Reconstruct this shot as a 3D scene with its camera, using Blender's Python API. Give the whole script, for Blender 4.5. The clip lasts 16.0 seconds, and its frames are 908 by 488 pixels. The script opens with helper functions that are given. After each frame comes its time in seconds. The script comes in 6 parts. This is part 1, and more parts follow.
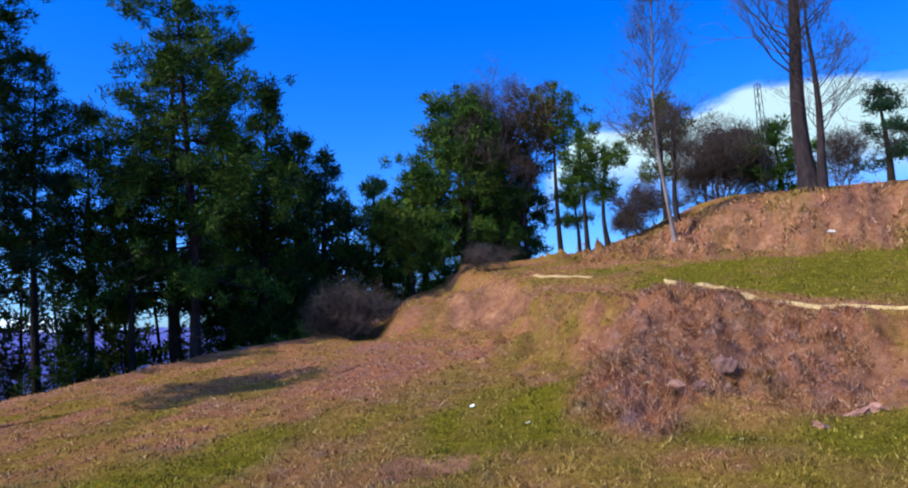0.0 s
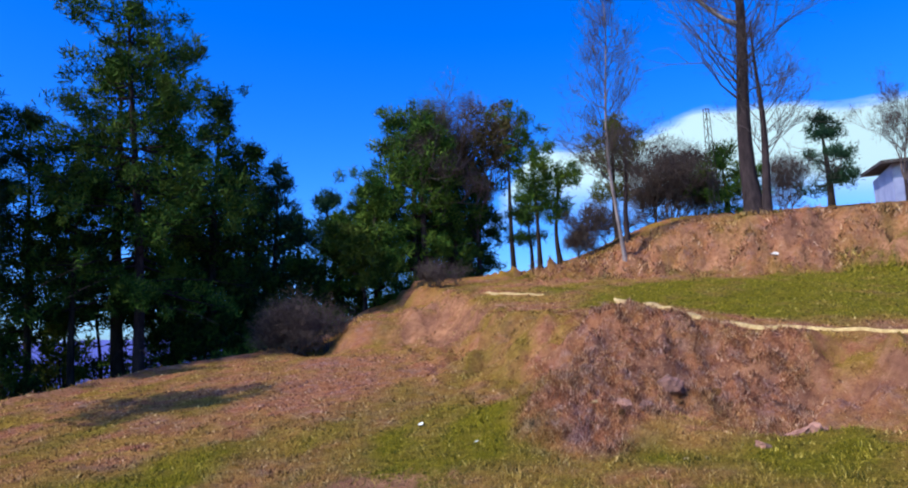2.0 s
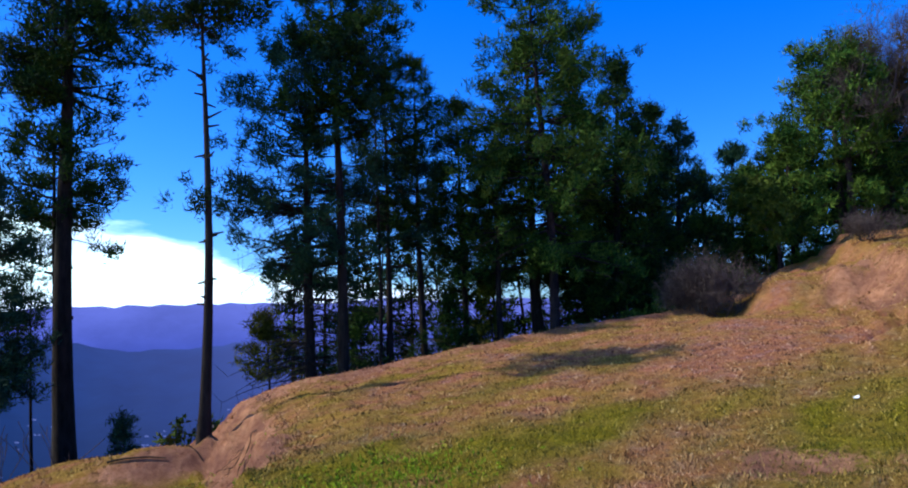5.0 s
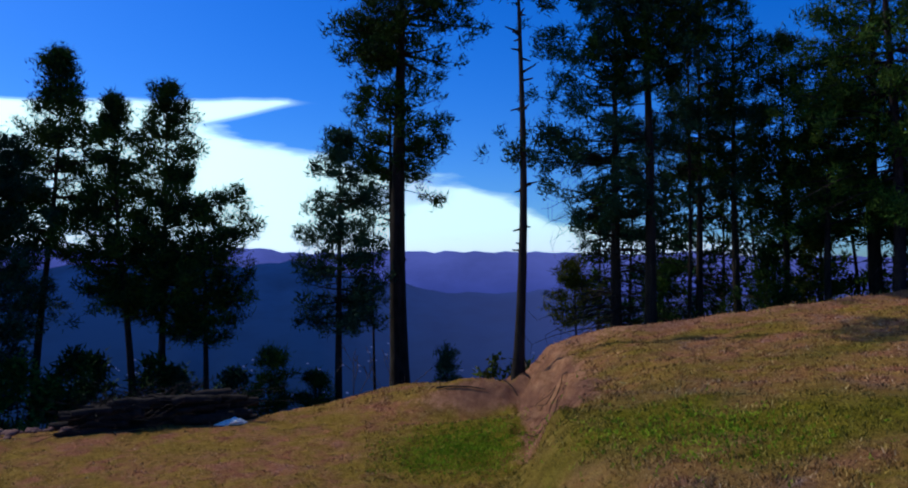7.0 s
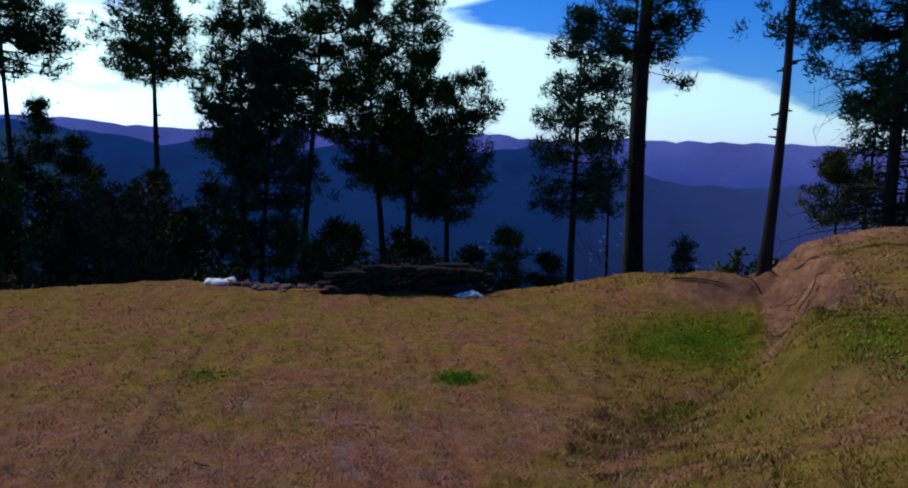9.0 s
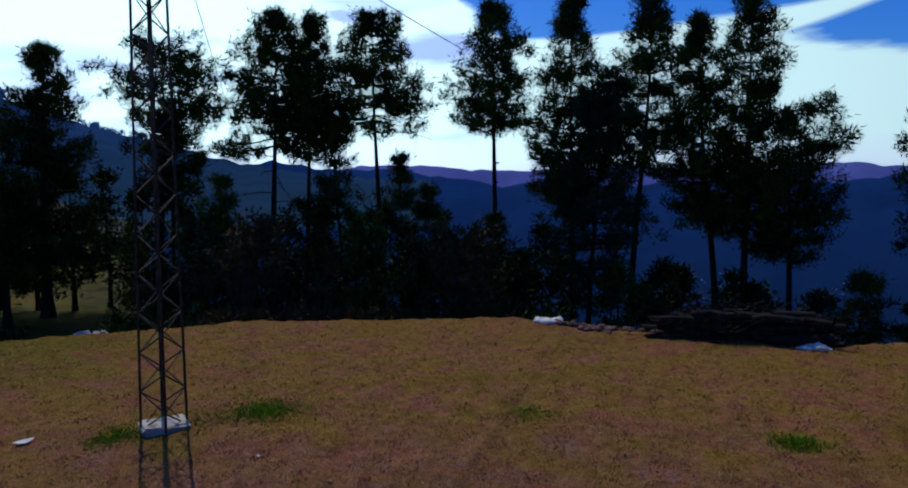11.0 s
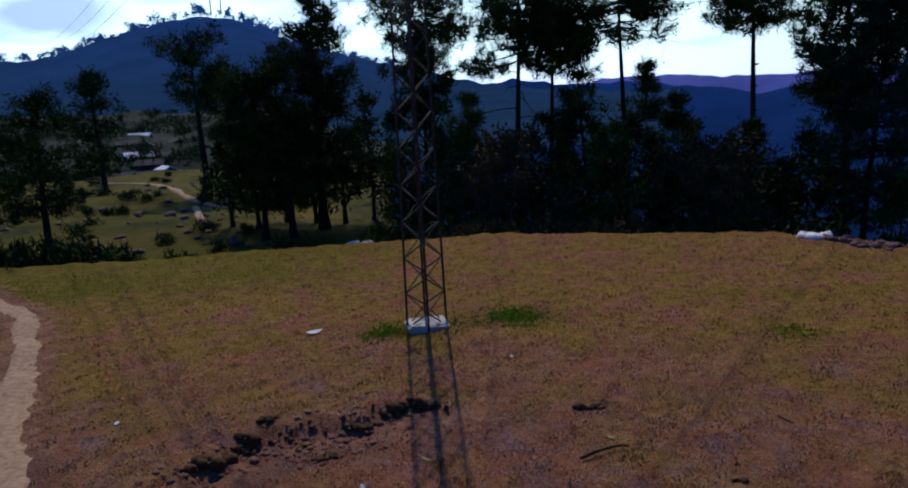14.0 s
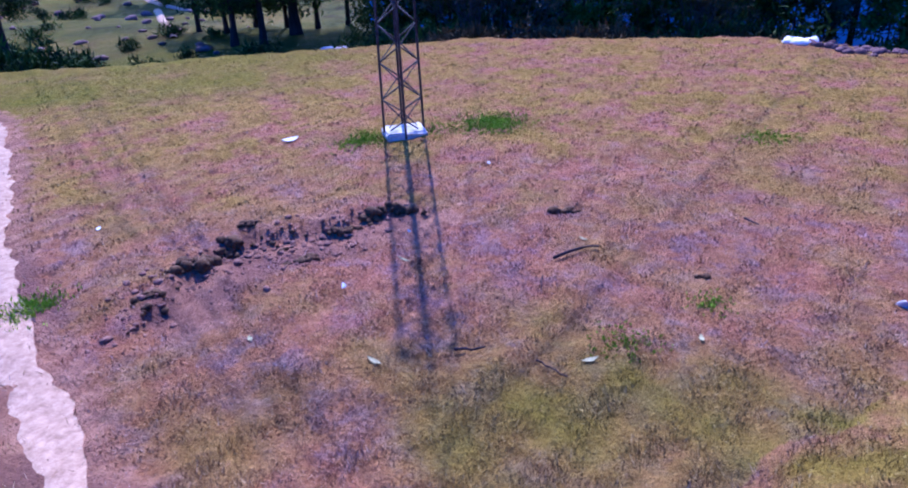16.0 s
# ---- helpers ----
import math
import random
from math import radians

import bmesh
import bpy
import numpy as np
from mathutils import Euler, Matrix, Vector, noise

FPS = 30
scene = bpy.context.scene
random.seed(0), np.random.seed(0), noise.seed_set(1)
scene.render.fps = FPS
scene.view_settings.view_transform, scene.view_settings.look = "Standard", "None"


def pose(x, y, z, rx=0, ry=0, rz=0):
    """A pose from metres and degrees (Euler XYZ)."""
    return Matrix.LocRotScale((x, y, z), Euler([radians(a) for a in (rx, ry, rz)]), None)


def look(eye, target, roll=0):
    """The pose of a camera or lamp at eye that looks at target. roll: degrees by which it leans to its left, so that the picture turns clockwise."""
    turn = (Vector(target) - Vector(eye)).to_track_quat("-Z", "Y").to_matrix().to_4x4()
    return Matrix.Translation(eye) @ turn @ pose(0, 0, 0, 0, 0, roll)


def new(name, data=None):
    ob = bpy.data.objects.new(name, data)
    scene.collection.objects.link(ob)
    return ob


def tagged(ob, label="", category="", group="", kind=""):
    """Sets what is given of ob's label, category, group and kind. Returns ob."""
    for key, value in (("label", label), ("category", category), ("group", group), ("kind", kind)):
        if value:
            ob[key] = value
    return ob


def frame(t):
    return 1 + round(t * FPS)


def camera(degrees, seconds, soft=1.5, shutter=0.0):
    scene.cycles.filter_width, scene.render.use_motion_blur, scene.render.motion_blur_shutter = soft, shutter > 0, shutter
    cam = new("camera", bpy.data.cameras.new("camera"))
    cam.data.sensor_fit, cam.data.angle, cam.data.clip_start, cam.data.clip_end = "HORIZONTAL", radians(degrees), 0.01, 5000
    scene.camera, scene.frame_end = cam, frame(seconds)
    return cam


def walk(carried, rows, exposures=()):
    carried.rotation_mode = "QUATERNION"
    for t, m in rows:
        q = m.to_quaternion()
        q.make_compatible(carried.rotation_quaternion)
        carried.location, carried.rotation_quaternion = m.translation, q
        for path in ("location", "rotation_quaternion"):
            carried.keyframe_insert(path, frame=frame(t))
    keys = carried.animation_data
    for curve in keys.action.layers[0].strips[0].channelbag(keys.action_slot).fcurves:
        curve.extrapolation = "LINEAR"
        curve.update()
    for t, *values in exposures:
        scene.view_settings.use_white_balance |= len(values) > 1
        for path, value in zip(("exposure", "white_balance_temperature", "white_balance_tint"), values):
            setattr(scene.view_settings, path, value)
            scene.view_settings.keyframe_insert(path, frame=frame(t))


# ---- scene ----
# The camera turns almost on the spot, held at eye height: seconds, yaw, pitch, roll, and its small drift.
EYE = 1.6
cam = camera(63.55, 16.0, soft=2.0)
ROWS = [
    (0.0, 0.47, 6.03, 3.56, 0.04, 0.01, 0.01),
    (0.5, -1.73, 7.10, 3.30, 0.04, 0.00, -0.01),
    (1.0, -0.85, 6.14, 4.35, 0.03, 0.04, 0.01),
    (1.5, -2.65, 7.46, 4.18, 0.08, 0.06, 0.03),
    (2.0, -3.20, 7.05, 2.94, 0.07, 0.05, 0.02),
    (2.5, -0.46, 7.07, 2.78, 0.03, 0.05, 0.03),
    (3.0, 5.50, 6.51, 2.81, -0.01, 0.01, 0.03),
    (3.2, 8.01, 5.80, 2.76, -0.02, 0.01, 0.01),
    (5.3, 32.22, 5.48, 2.05, 0.05, 0.09, 0.05),
    (5.5, 35.60, 5.55, 1.72, 0.05, 0.07, 0.03),
    (6.0, 42.20, 5.00, 1.18, 0.05, -0.03, 0.05),
    (6.5, 46.21, 3.65, 1.09, 0.00, 0.00, 0.03),
    (7.0, 50.91, 2.03, 0.13, -0.01, -0.03, 0.02),
    (7.5, 55.90, -1.05, 1.02, -0.06, -0.01, 0.00),
    (8.0, 62.54, -3.20, -1.02, -0.07, -0.07, -0.04),
    (8.2, 64.39, -4.22, -1.48, -0.11, -0.03, -0.06),
    (10.3, 81.32, -6.02, 0.51, -0.05, -0.01, 0.01),
    (10.5, 85.32, -5.11, 0.43, -0.07, 0.01, 0.04),
    (11.0, 94.35, -4.29, 0.37, -0.06, 0.04, 0.03),
    (11.5, 99.81, -2.75, 2.98, -0.02, 0.05, 0.03),
    (12.0, 106.69, -3.66, 4.60, 0.02, 0.00, 0.02),
    (12.5, 110.96, -3.77, 3.98, 0.01, -0.02, 0.01),
    (13.0, 112.30, -4.53, 4.26, 0.01, -0.01, 0.01),
    (13.5, 113.63, -4.55, 4.09, 0.01, 0.00, 0.00),
    (14.0, 112.84, -10.26, 3.00, -0.01, -0.02, -0.03),
    (14.5, 109.61, -15.14, 2.86, -0.01, 0.01, -0.03),
    (15.0, 110.27, -17.95, 2.67, 0.00, -0.01, -0.07),
    (15.5, 109.83, -22.64, 2.55, 0.01, 0.00, -0.08),
    (16.0, 111.22, -24.99, 2.62, -0.01, -0.01, -0.08),
]
EXPOSURES = [(0.0, 0.05, 6400, 12), (3.0, 0.05, 6400, 12), (5.5, 0.0, 6450, 8), (6.0, -0.27, 6450, 9), (6.5, -0.72, 6450, 9), (7.0, -0.9, 6450, 5), (7.5, -1.1, 6350, 4), (8.0, -1.1, 6350, 3),
             (10.5, -1.0, 6400, 7), (11.0, -1.45, 6450, 8), (12.5, -1.8, 6600, 8), (13.5, -1.78, 6600, 9), (14.0, -1.3, 6500, 12), (14.5, -0.1, 5900, 15), (15.0, 0.41, 5300, 27), (15.5, 0.65, 4950, 35), (16.0, 0.7, 4680, 37)]
walk(cam, [(t, pose(dx, dy, EYE + dz, 90 + pitch, roll, yaw)) for t, yaw, pitch, roll, dx, dy, dz in ROWS], EXPOSURES)


# ---- sky and sun ----
SUN_AZ, SUN_EL = 116.5, 47.0          # degrees to the left of +y, and above the horizon


def heading(az, d=1.0):
    """Ground offset at d metres towards az degrees left of +y."""
    return -d * math.sin(radians(az)), d * math.cos(radians(az))


def node(nt, kind, **props):
    n = nt.nodes.new("ShaderNode" + kind)
    for key, value in props.items():
        if key.startswith("i_"):
            n.inputs[key[2:].replace("_", " ")].default_value = value
    return n


def math_node(nt, op, a, b=None, c=None, clamp=False):
    n = nt.nodes.new("ShaderNodeMath")
    n.operation, n.use_clamp = op, clamp
    for i, v in enumerate((a, b, c)):
        if v is None:
            continue
        if isinstance(v, (int, float)):
            n.inputs[i].default_value = v
        else:
            nt.links.new(v, n.inputs[i])
    return n.outputs[0]


def ramp(nt, fac, stops, mode="LINEAR"):
    n = nt.nodes.new("ShaderNodeValToRGB")
    n.color_ramp.interpolation = mode
    el = n.color_ramp.elements
    while len(el) < len(stops):
        el.new(0.5)
    for e, (p, c) in zip(el, stops):
        e.position = p
        e.color = (c, c, c, 1) if isinstance(c, (int, float)) else (*c, 1)
    nt.links.new(fac, n.inputs[0])
    return n.outputs[0]


def mix_rgb(nt, fac, a, b, mode="MIX"):
    n = nt.nodes.new("ShaderNodeMix")
    n.data_type, n.blend_type = "RGBA", mode
    for s, v in ((0, fac), (6, a), (7, b)):
        if isinstance(v, (int, float)):
            n.inputs[s].default_value = v
        elif isinstance(v, tuple):
            n.inputs[s].default_value = (*v, 1)
        else:
            nt.links.new(v, n.inputs[s])
    return n.outputs[2]


def noise_tex(nt, vec, scale, detail=4.0, rough=0.55):
    n = nt.nodes.new("ShaderNodeTexNoise")
    n.inputs["Scale"].default_value, n.inputs["Detail"].default_value, n.inputs["Roughness"].default_value = scale, detail, rough
    nt.links.new(vec, n.inputs["Vector"])
    return n.outputs["Fac"]


def make_world():
    w = bpy.data.worlds.new("sky")
    scene.world = w
    w.use_nodes = True
    nt = w.node_tree
    nt.nodes.clear()
    out = nt.nodes.new("ShaderNodeOutputWorld")
    bg = nt.nodes.new("ShaderNodeBackground")
    sky = nt.nodes.new("ShaderNodeTexSky")
    sky.sky_type, sky.sun_disc = "NISHITA", False
    sky.sun_elevation, sky.sun_rotation = radians(SUN_EL), radians(-SUN_AZ)
    sky.air_density, sky.dust_density, sky.ozone_density = 1.0, 0.7, 3.0
    hs = nt.nodes.new("ShaderNodeHueSaturation")
    hs.inputs["Saturation"].default_value, hs.inputs["Value"].default_value = SKY_SAT, SKY_VAL
    nt.links.new(sky.outputs[0], hs.inputs["Color"])
    blue = mix_rgb(nt, 1.0, hs.outputs[0], SKY_TINT, "MULTIPLY")
    tc = nt.nodes.new("ShaderNodeTexCoord")
    sep = nt.nodes.new("ShaderNodeSeparateXYZ")
    nt.links.new(tc.outputs["Generated"], sep.inputs[0])
    flat = nt.nodes.new("ShaderNodeCombineXYZ")
    nt.links.new(sep.outputs[0], flat.inputs[0])
    nt.links.new(sep.outputs[1], flat.inputs[1])
    nrm = nt.nodes.new("ShaderNodeVectorMath")
    nrm.operation = "NORMALIZE"
    nt.links.new(flat.outputs[0], nrm.inputs[0])

    def towards(az):
        n = nt.nodes.new("ShaderNodeVectorMath")
        n.operation = "DOT_PRODUCT"
        nt.links.new(nrm.outputs[0], n.inputs[0])
        x, y = heading(az)
        n.inputs[1].default_value = (x, y, 0)
        return math_node(nt, "MULTIPLY_ADD", n.outputs["Value"], 0.5, 0.5)

    # azimuth and elevation in degrees
    az = math_node(nt, "MULTIPLY", math_node(nt, "ARCTAN2", math_node(nt, "MULTIPLY", sep.outputs[0], -1.0), sep.outputs[1]), 57.2958)
    el = math_node(nt, "MULTIPLY", math_node(nt, "ARCSINE", sep.outputs[2]), 57.2958)
    stretch = nt.nodes.new("ShaderNodeMapping")
    stretch.inputs["Scale"].default_value = (1.0, 1.0, 5.0)
    nt.links.new(tc.outputs["Generated"], stretch.inputs[0])
    n1 = noise_tex(nt, stretch.outputs[0], 3.2, 5.0, 0.5)
    n2 = noise_tex(nt, stretch.outputs[0], 9.0, 4.0, 0.55)
    el_w = math_node(nt, "ADD", el, math_node(nt, "MULTIPLY_ADD", n2, 2.4, -1.2))
    turn = math_node(nt, "MULTIPLY_ADD", az, 1.0 / 240, 0.25)

    def profile(stops):
        """A height in degrees that follows the azimuth."""
        return math_node(nt, "MULTIPLY", ramp(nt, turn, [((a + 60) / 240, e / 40) for a, e in stops]), 40.0)

    def above(v, edge, soft):
        return math_node(nt, "MULTIPLY_ADD", math_node(nt, "SUBTRACT", v, edge), 1.0 / soft, 0.5, clamp=True)

    top = profile([(-60, 6), (-40, 13.5), (-23, 15.6), (-18, 13.6), (-10, 13.6), (-6, 8), (0, 0), (22, 0), (30, 2.0), (38, 3.0), (43, 3.2), (46, 5.0), (50, 6.6), (55, 7.5), (60, 8.3), (66, 9.6), (71, 10.7), (79, 11.3), (86, 10.6), (90, 10.8), (94, 14), (99, 25), (108, 36), (150, 36), (165, 22), (180, 10)])
    foot = profile([(-60, 4), (-28, 9.5), (-18, 9.8), (-10, 10.5), (-5, 9), (0, 0), (180, 0)])
    bank = math_node(nt, "MULTIPLY", above(top, el_w, 1.1), above(el, foot, 4.0))
    s_top = profile([(62.0, 12.5), (64, 12.9), (71, 12.3), (79, 11.7), (84, 11.2)])
    s_low = profile([(62.0, 12.9), (64, 12.5), (67, 11.6), (71, 10.5), (84, 10.0)])
    streak = math_node(nt, "MULTIPLY", above(s_top, math_node(nt, "MULTIPLY_ADD", math_node(nt, "SUBTRACT", el_w, el), 0.25, el), 0.5), above(el, s_low, 0.6))
    streak = math_node(nt, "MULTIPLY", streak, above(az, 62.5, 2.5))
    cover = ramp(nt, math_node(nt, "MAXIMUM", bank, streak), [(0.0, 0.0), (0.4, 0.35), (0.75, 0.95), (1.0, 1.0)])

    def hole(a0, e0, wide, tall):
        u = math_node(nt, "MULTIPLY", math_node(nt, "SUBTRACT", az, a0), 1.0 / wide)
        v = math_node(nt, "MULTIPLY", math_node(nt, "SUBTRACT", el_w, e0), 1.0 / tall)
        r = math_node(nt, "SQRT", math_node(nt, "ADD", math_node(nt, "MULTIPLY", u, u), math_node(nt, "MULTIPLY", v, v)))
        return math_node(nt, "MULTIPLY_ADD", r, -1.6, 1.9, clamp=True)

    grey = math_node(nt, "MAXIMUM", math_node(nt, "MAXIMUM", hole(95.0, 10.6, 4.5, 1.2), hole(140.5, 7.6, 4.5, 1.4)), math_node(nt, "MAXIMUM", hole(102.5, 13.0, 1.8, 0.5), hole(138.2, 13.0, 2.0, 0.7)))
    grey = math_node(nt, "MULTIPLY", math_node(nt, "MAXIMUM", grey, ramp(nt, n1, [(0.34, 0.6), (0.42, 0.0)])), 0.85)
    cloud = mix_rgb(nt, grey, (0.62, 0.90, 1.0), (0.26, 0.38, 0.85))
    cl = nt.nodes.new("ShaderNodeVectorMath")
    cl.operation = "SCALE"
    low = math_node(nt, "MULTIPLY_ADD", el, -0.30, 1.15, clamp=True)
    cloud = mix_rgb(nt, math_node(nt, "MULTIPLY", low, 0.45), cloud, (0.60, 0.50, 1.0))
    bright = ramp(nt, towards(120), [(0.0, 0.30), (0.35, 0.40), (0.55, 0.62), (0.75, 0.75), (0.90, 0.95), (0.97, 1.25), (1.0, 1.35)])
    nt.links.new(math_node(nt, "MULTIPLY", bright, CLOUD), cl.inputs["Scale"])
    nt.links.new(cloud, cl.inputs[0])
    col = mix_rgb(nt, cover, blue, cl.outputs[0])
    nt.links.new(col, bg.inputs[0])
    bg.inputs[1].default_value = SKY_STRENGTH
    nt.links.new(bg.outputs[0], out.inputs[0])


SKY_STRENGTH, SKY_SAT, SKY_VAL, CLOUD, SKY_TINT = 0.10, 1.5, 1.36, 31.0, (0.6, 1.05, 1.96)
make_world()
sun = new("sun", bpy.data.lights.new("sun", "SUN"))
sun.data.energy, sun.data.angle, sun.data.color = 5.5, radians(0.53), (1.0, 0.93, 0.82)
sx, sy = heading(SUN_AZ, math.cos(radians(SUN_EL)))
sun.matrix_world = look((sx * 60, sy * 60, 60 * math.sin(radians(SUN_EL))), (0, 0, 0))


# ---- materials ----
def material(name, rough=0.9, spec=0.2):
    m = bpy.data.materials.new(name)
    m.use_nodes = True
    nt = m.node_tree
    b = nt.nodes["Principled BSDF"]
    b.inputs["Roughness"].default_value = rough
    b.inputs["Specular IOR Level"].default_value = spec
    return m, nt, b


def bump(nt, bsdf, height, strength, dist):
    n = nt.nodes.new("ShaderNodeBump")
    n.inputs["Strength"].default_value, n.inputs["Distance"].default_value = strength, dist
    nt.links.new(height, n.inputs["Height"])
    nt.links.new(n.outputs[0], bsdf.inputs["Normal"])


def island(nt):
    return nt.nodes.new("ShaderNodeNewGeometry").outputs["Random Per Island"]


def place(nt):
    return nt.nodes.new("ShaderNodeNewGeometry").outputs["Position"]


def leaf_material(name, dark, mid, light, rough=0.85):
    m, nt, b = material(name, rough, 0.08)
    c = ramp(nt, island(nt), [(0.0, dark), (0.55, mid), (1.0, light)])
    big = noise_tex(nt, place(nt), 1.3, 3.0)
    c = mix_rgb(nt, ramp(nt, big, [(0.30, 0.75), (0.48, 0.0)]), c, dark)
    c = mix_rgb(nt, ramp(nt, big, [(0.50, 0.0), (0.68, 0.85)]), c, light)
    nt.links.new(c, b.inputs["Base Color"])
    return m


def bark_material(name, dark, light, scale=9.0):
    m, nt, b = material(name, 0.95, 0.1)
    mp = nt.nodes.new("ShaderNodeMapping")
    mp.inputs["Scale"].default_value = (1, 1, 0.25)
    nt.links.new(place(nt), mp.inputs[0])
    n = noise_tex(nt, mp.outputs[0], scale, 6.0, 0.65)
    nt.links.new(ramp(nt, n, [(0.3, dark), (0.7, light)]), b.inputs["Base Color"])
    bump(nt, b, n, 0.7, 0.03)
    return m


NEEDLE = leaf_material("pine_needles", (0.006, 0.016, 0.006), (0.016, 0.044, 0.008), (0.05, 0.095, 0.012))
NEEDLE_BLUE = leaf_material("blue_pine_needles", (0.006, 0.020, 0.012), (0.015, 0.050, 0.026), (0.036, 0.085, 0.040))
# sunlight put into the colour: a brighter, yellower copy of the needle greens
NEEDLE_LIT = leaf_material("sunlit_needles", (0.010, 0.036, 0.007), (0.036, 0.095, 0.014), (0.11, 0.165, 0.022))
NEEDLE_OLIVE = leaf_material("olive_needles", (0.03, 0.045, 0.006), (0.07, 0.085, 0.010), (0.13, 0.125, 0.016))
BROAD = leaf_material("broad_leaves", (0.02, 0.04, 0.006), (0.045, 0.075, 0.010), (0.10, 0.125, 0.018))
DRYLEAF = leaf_material("dry_leaves", (0.035, 0.032, 0.010), (0.065, 0.05, 0.018), (0.11, 0.075, 0.026))
BARK = bark_material("pine_bark", (0.010, 0.008, 0.007), (0.042, 0.032, 0.027))
BARK_PALE = bark_material("pale_bark", (0.10, 0.08, 0.085), (0.32, 0.27, 0.27), 6.0)
BARK_GREY = bark_material("grey_bark", (0.014, 0.010, 0.012), (0.055, 0.039, 0.042), 8.0)
HAZE = leaf_material("fine_twigs", (0.035, 0.026, 0.026), (0.065, 0.050, 0.048), (0.11, 0.085, 0.075))
TWIG = bark_material("bare_twigs", (0.045, 0.034, 0.035), (0.13, 0.10, 0.095), 12.0)


# ---- ground ----
def smooth(a, b, v):
    t = np.clip((v - a) / (b - a), 0, 1)
    return t * t * (3 - 2 * t)


def beside(x, y, line):
    """Signed distance to a polyline, positive on its right-hand side."""
    best = None
    for (ax, ay), (bx, by) in zip(line, line[1:]):
        ux, uy = bx - ax, by - ay
        px, py = x - ax, y - ay
        t = np.clip((px * ux + py * uy) / (ux * ux + uy * uy), 0, 1)
        dx, dy = px - t * ux, py - t * uy
        d, c = dx * dx + dy * dy, dx * uy - dy * ux
        if best is None:
            best, side = d, c
        else:
            near = d < best - 1e-9
            best, side = np.where(near, d, best), np.where(near, c, side)
    return np.where(side >= 0, 1.0, -1.0) * np.sqrt(best)


WAVES = {}


def waves(x, y, size, seed):
    """A cheap smooth noise of about +-1."""
    if (size, seed) not in WAVES:
        r = np.random.RandomState(seed)
        trains = [(r.uniform(0, 6.28), r.uniform(0.6, 1.7) / size, r.uniform(0, 6.28)) for k in range(6)]
        WAVES[size, seed] = [(math.cos(a) * f * 6.28, math.sin(a) * f * 6.28, p) for a, f, p in trains]
    v = 0
    for kx, ky, p in WAVES[size, seed]:
        v = v + np.sin(x * kx + y * ky + p)
    return v / 3.0


LAWNPATH = [(-7.6, -11.9), (-6.95, -10.4), (-6.45, -9.05), (-5.6, -7.95), (-4.72, -6.85), (-3.8, -5.85), (-2.66, -4.2), (-1.95, -3.05), (-1.4, -2.2)]
RIM = [(-3, -40), (-6.5, -17), (-9.0, -12.1), (-11.0, -8.5), (-13.0, -5.0), (-13.6, -1.5), (-13.4, 1.0), (-11.9, 3.2), (-11.5, 4.9), (-11.0, 6.7),
       (-10.4, 8.0), (-9.2, 9.3), (-7.9, 10.7), (-7.1, 12.4), (-6.4, 13.9), (-5.4, 15.8), (-3.4, 17.4), (-2.6, 19.5), (-2.2, 24), (2, 31), (14, 42), (60, 70)]
LAWN = [(-2, -40), (-1.2, -8), (-1.9, -3.4), (-3.1, -0.7), (-4.2, 0.9), (-5.2, 2.9), (-5.75, 4.33), (-5.71, 5.07), (-5.91, 5.83), (-7.26, 7.16), (-9.04, 8.64), (-10.8, 10.2)]
SCARP = [(0.2, 24), (0.9, 18), (1.7, 14.5), (2.2, 11.6), (3.4, 9.4), (6.0, 7.7), (10, 6), (20, 3), (60, -6)]
TRENCH = [(-2.9, -3.4), (-3.63, -3.58), (-4.3, -3.5), (-4.6, -3.05), (-5.08, -2.6), (-5.6, -2.4)]
BANK = [(3.8, 30), (4.8, 22.2), (8.5, 20.3), (13, 18), (60, 0)]


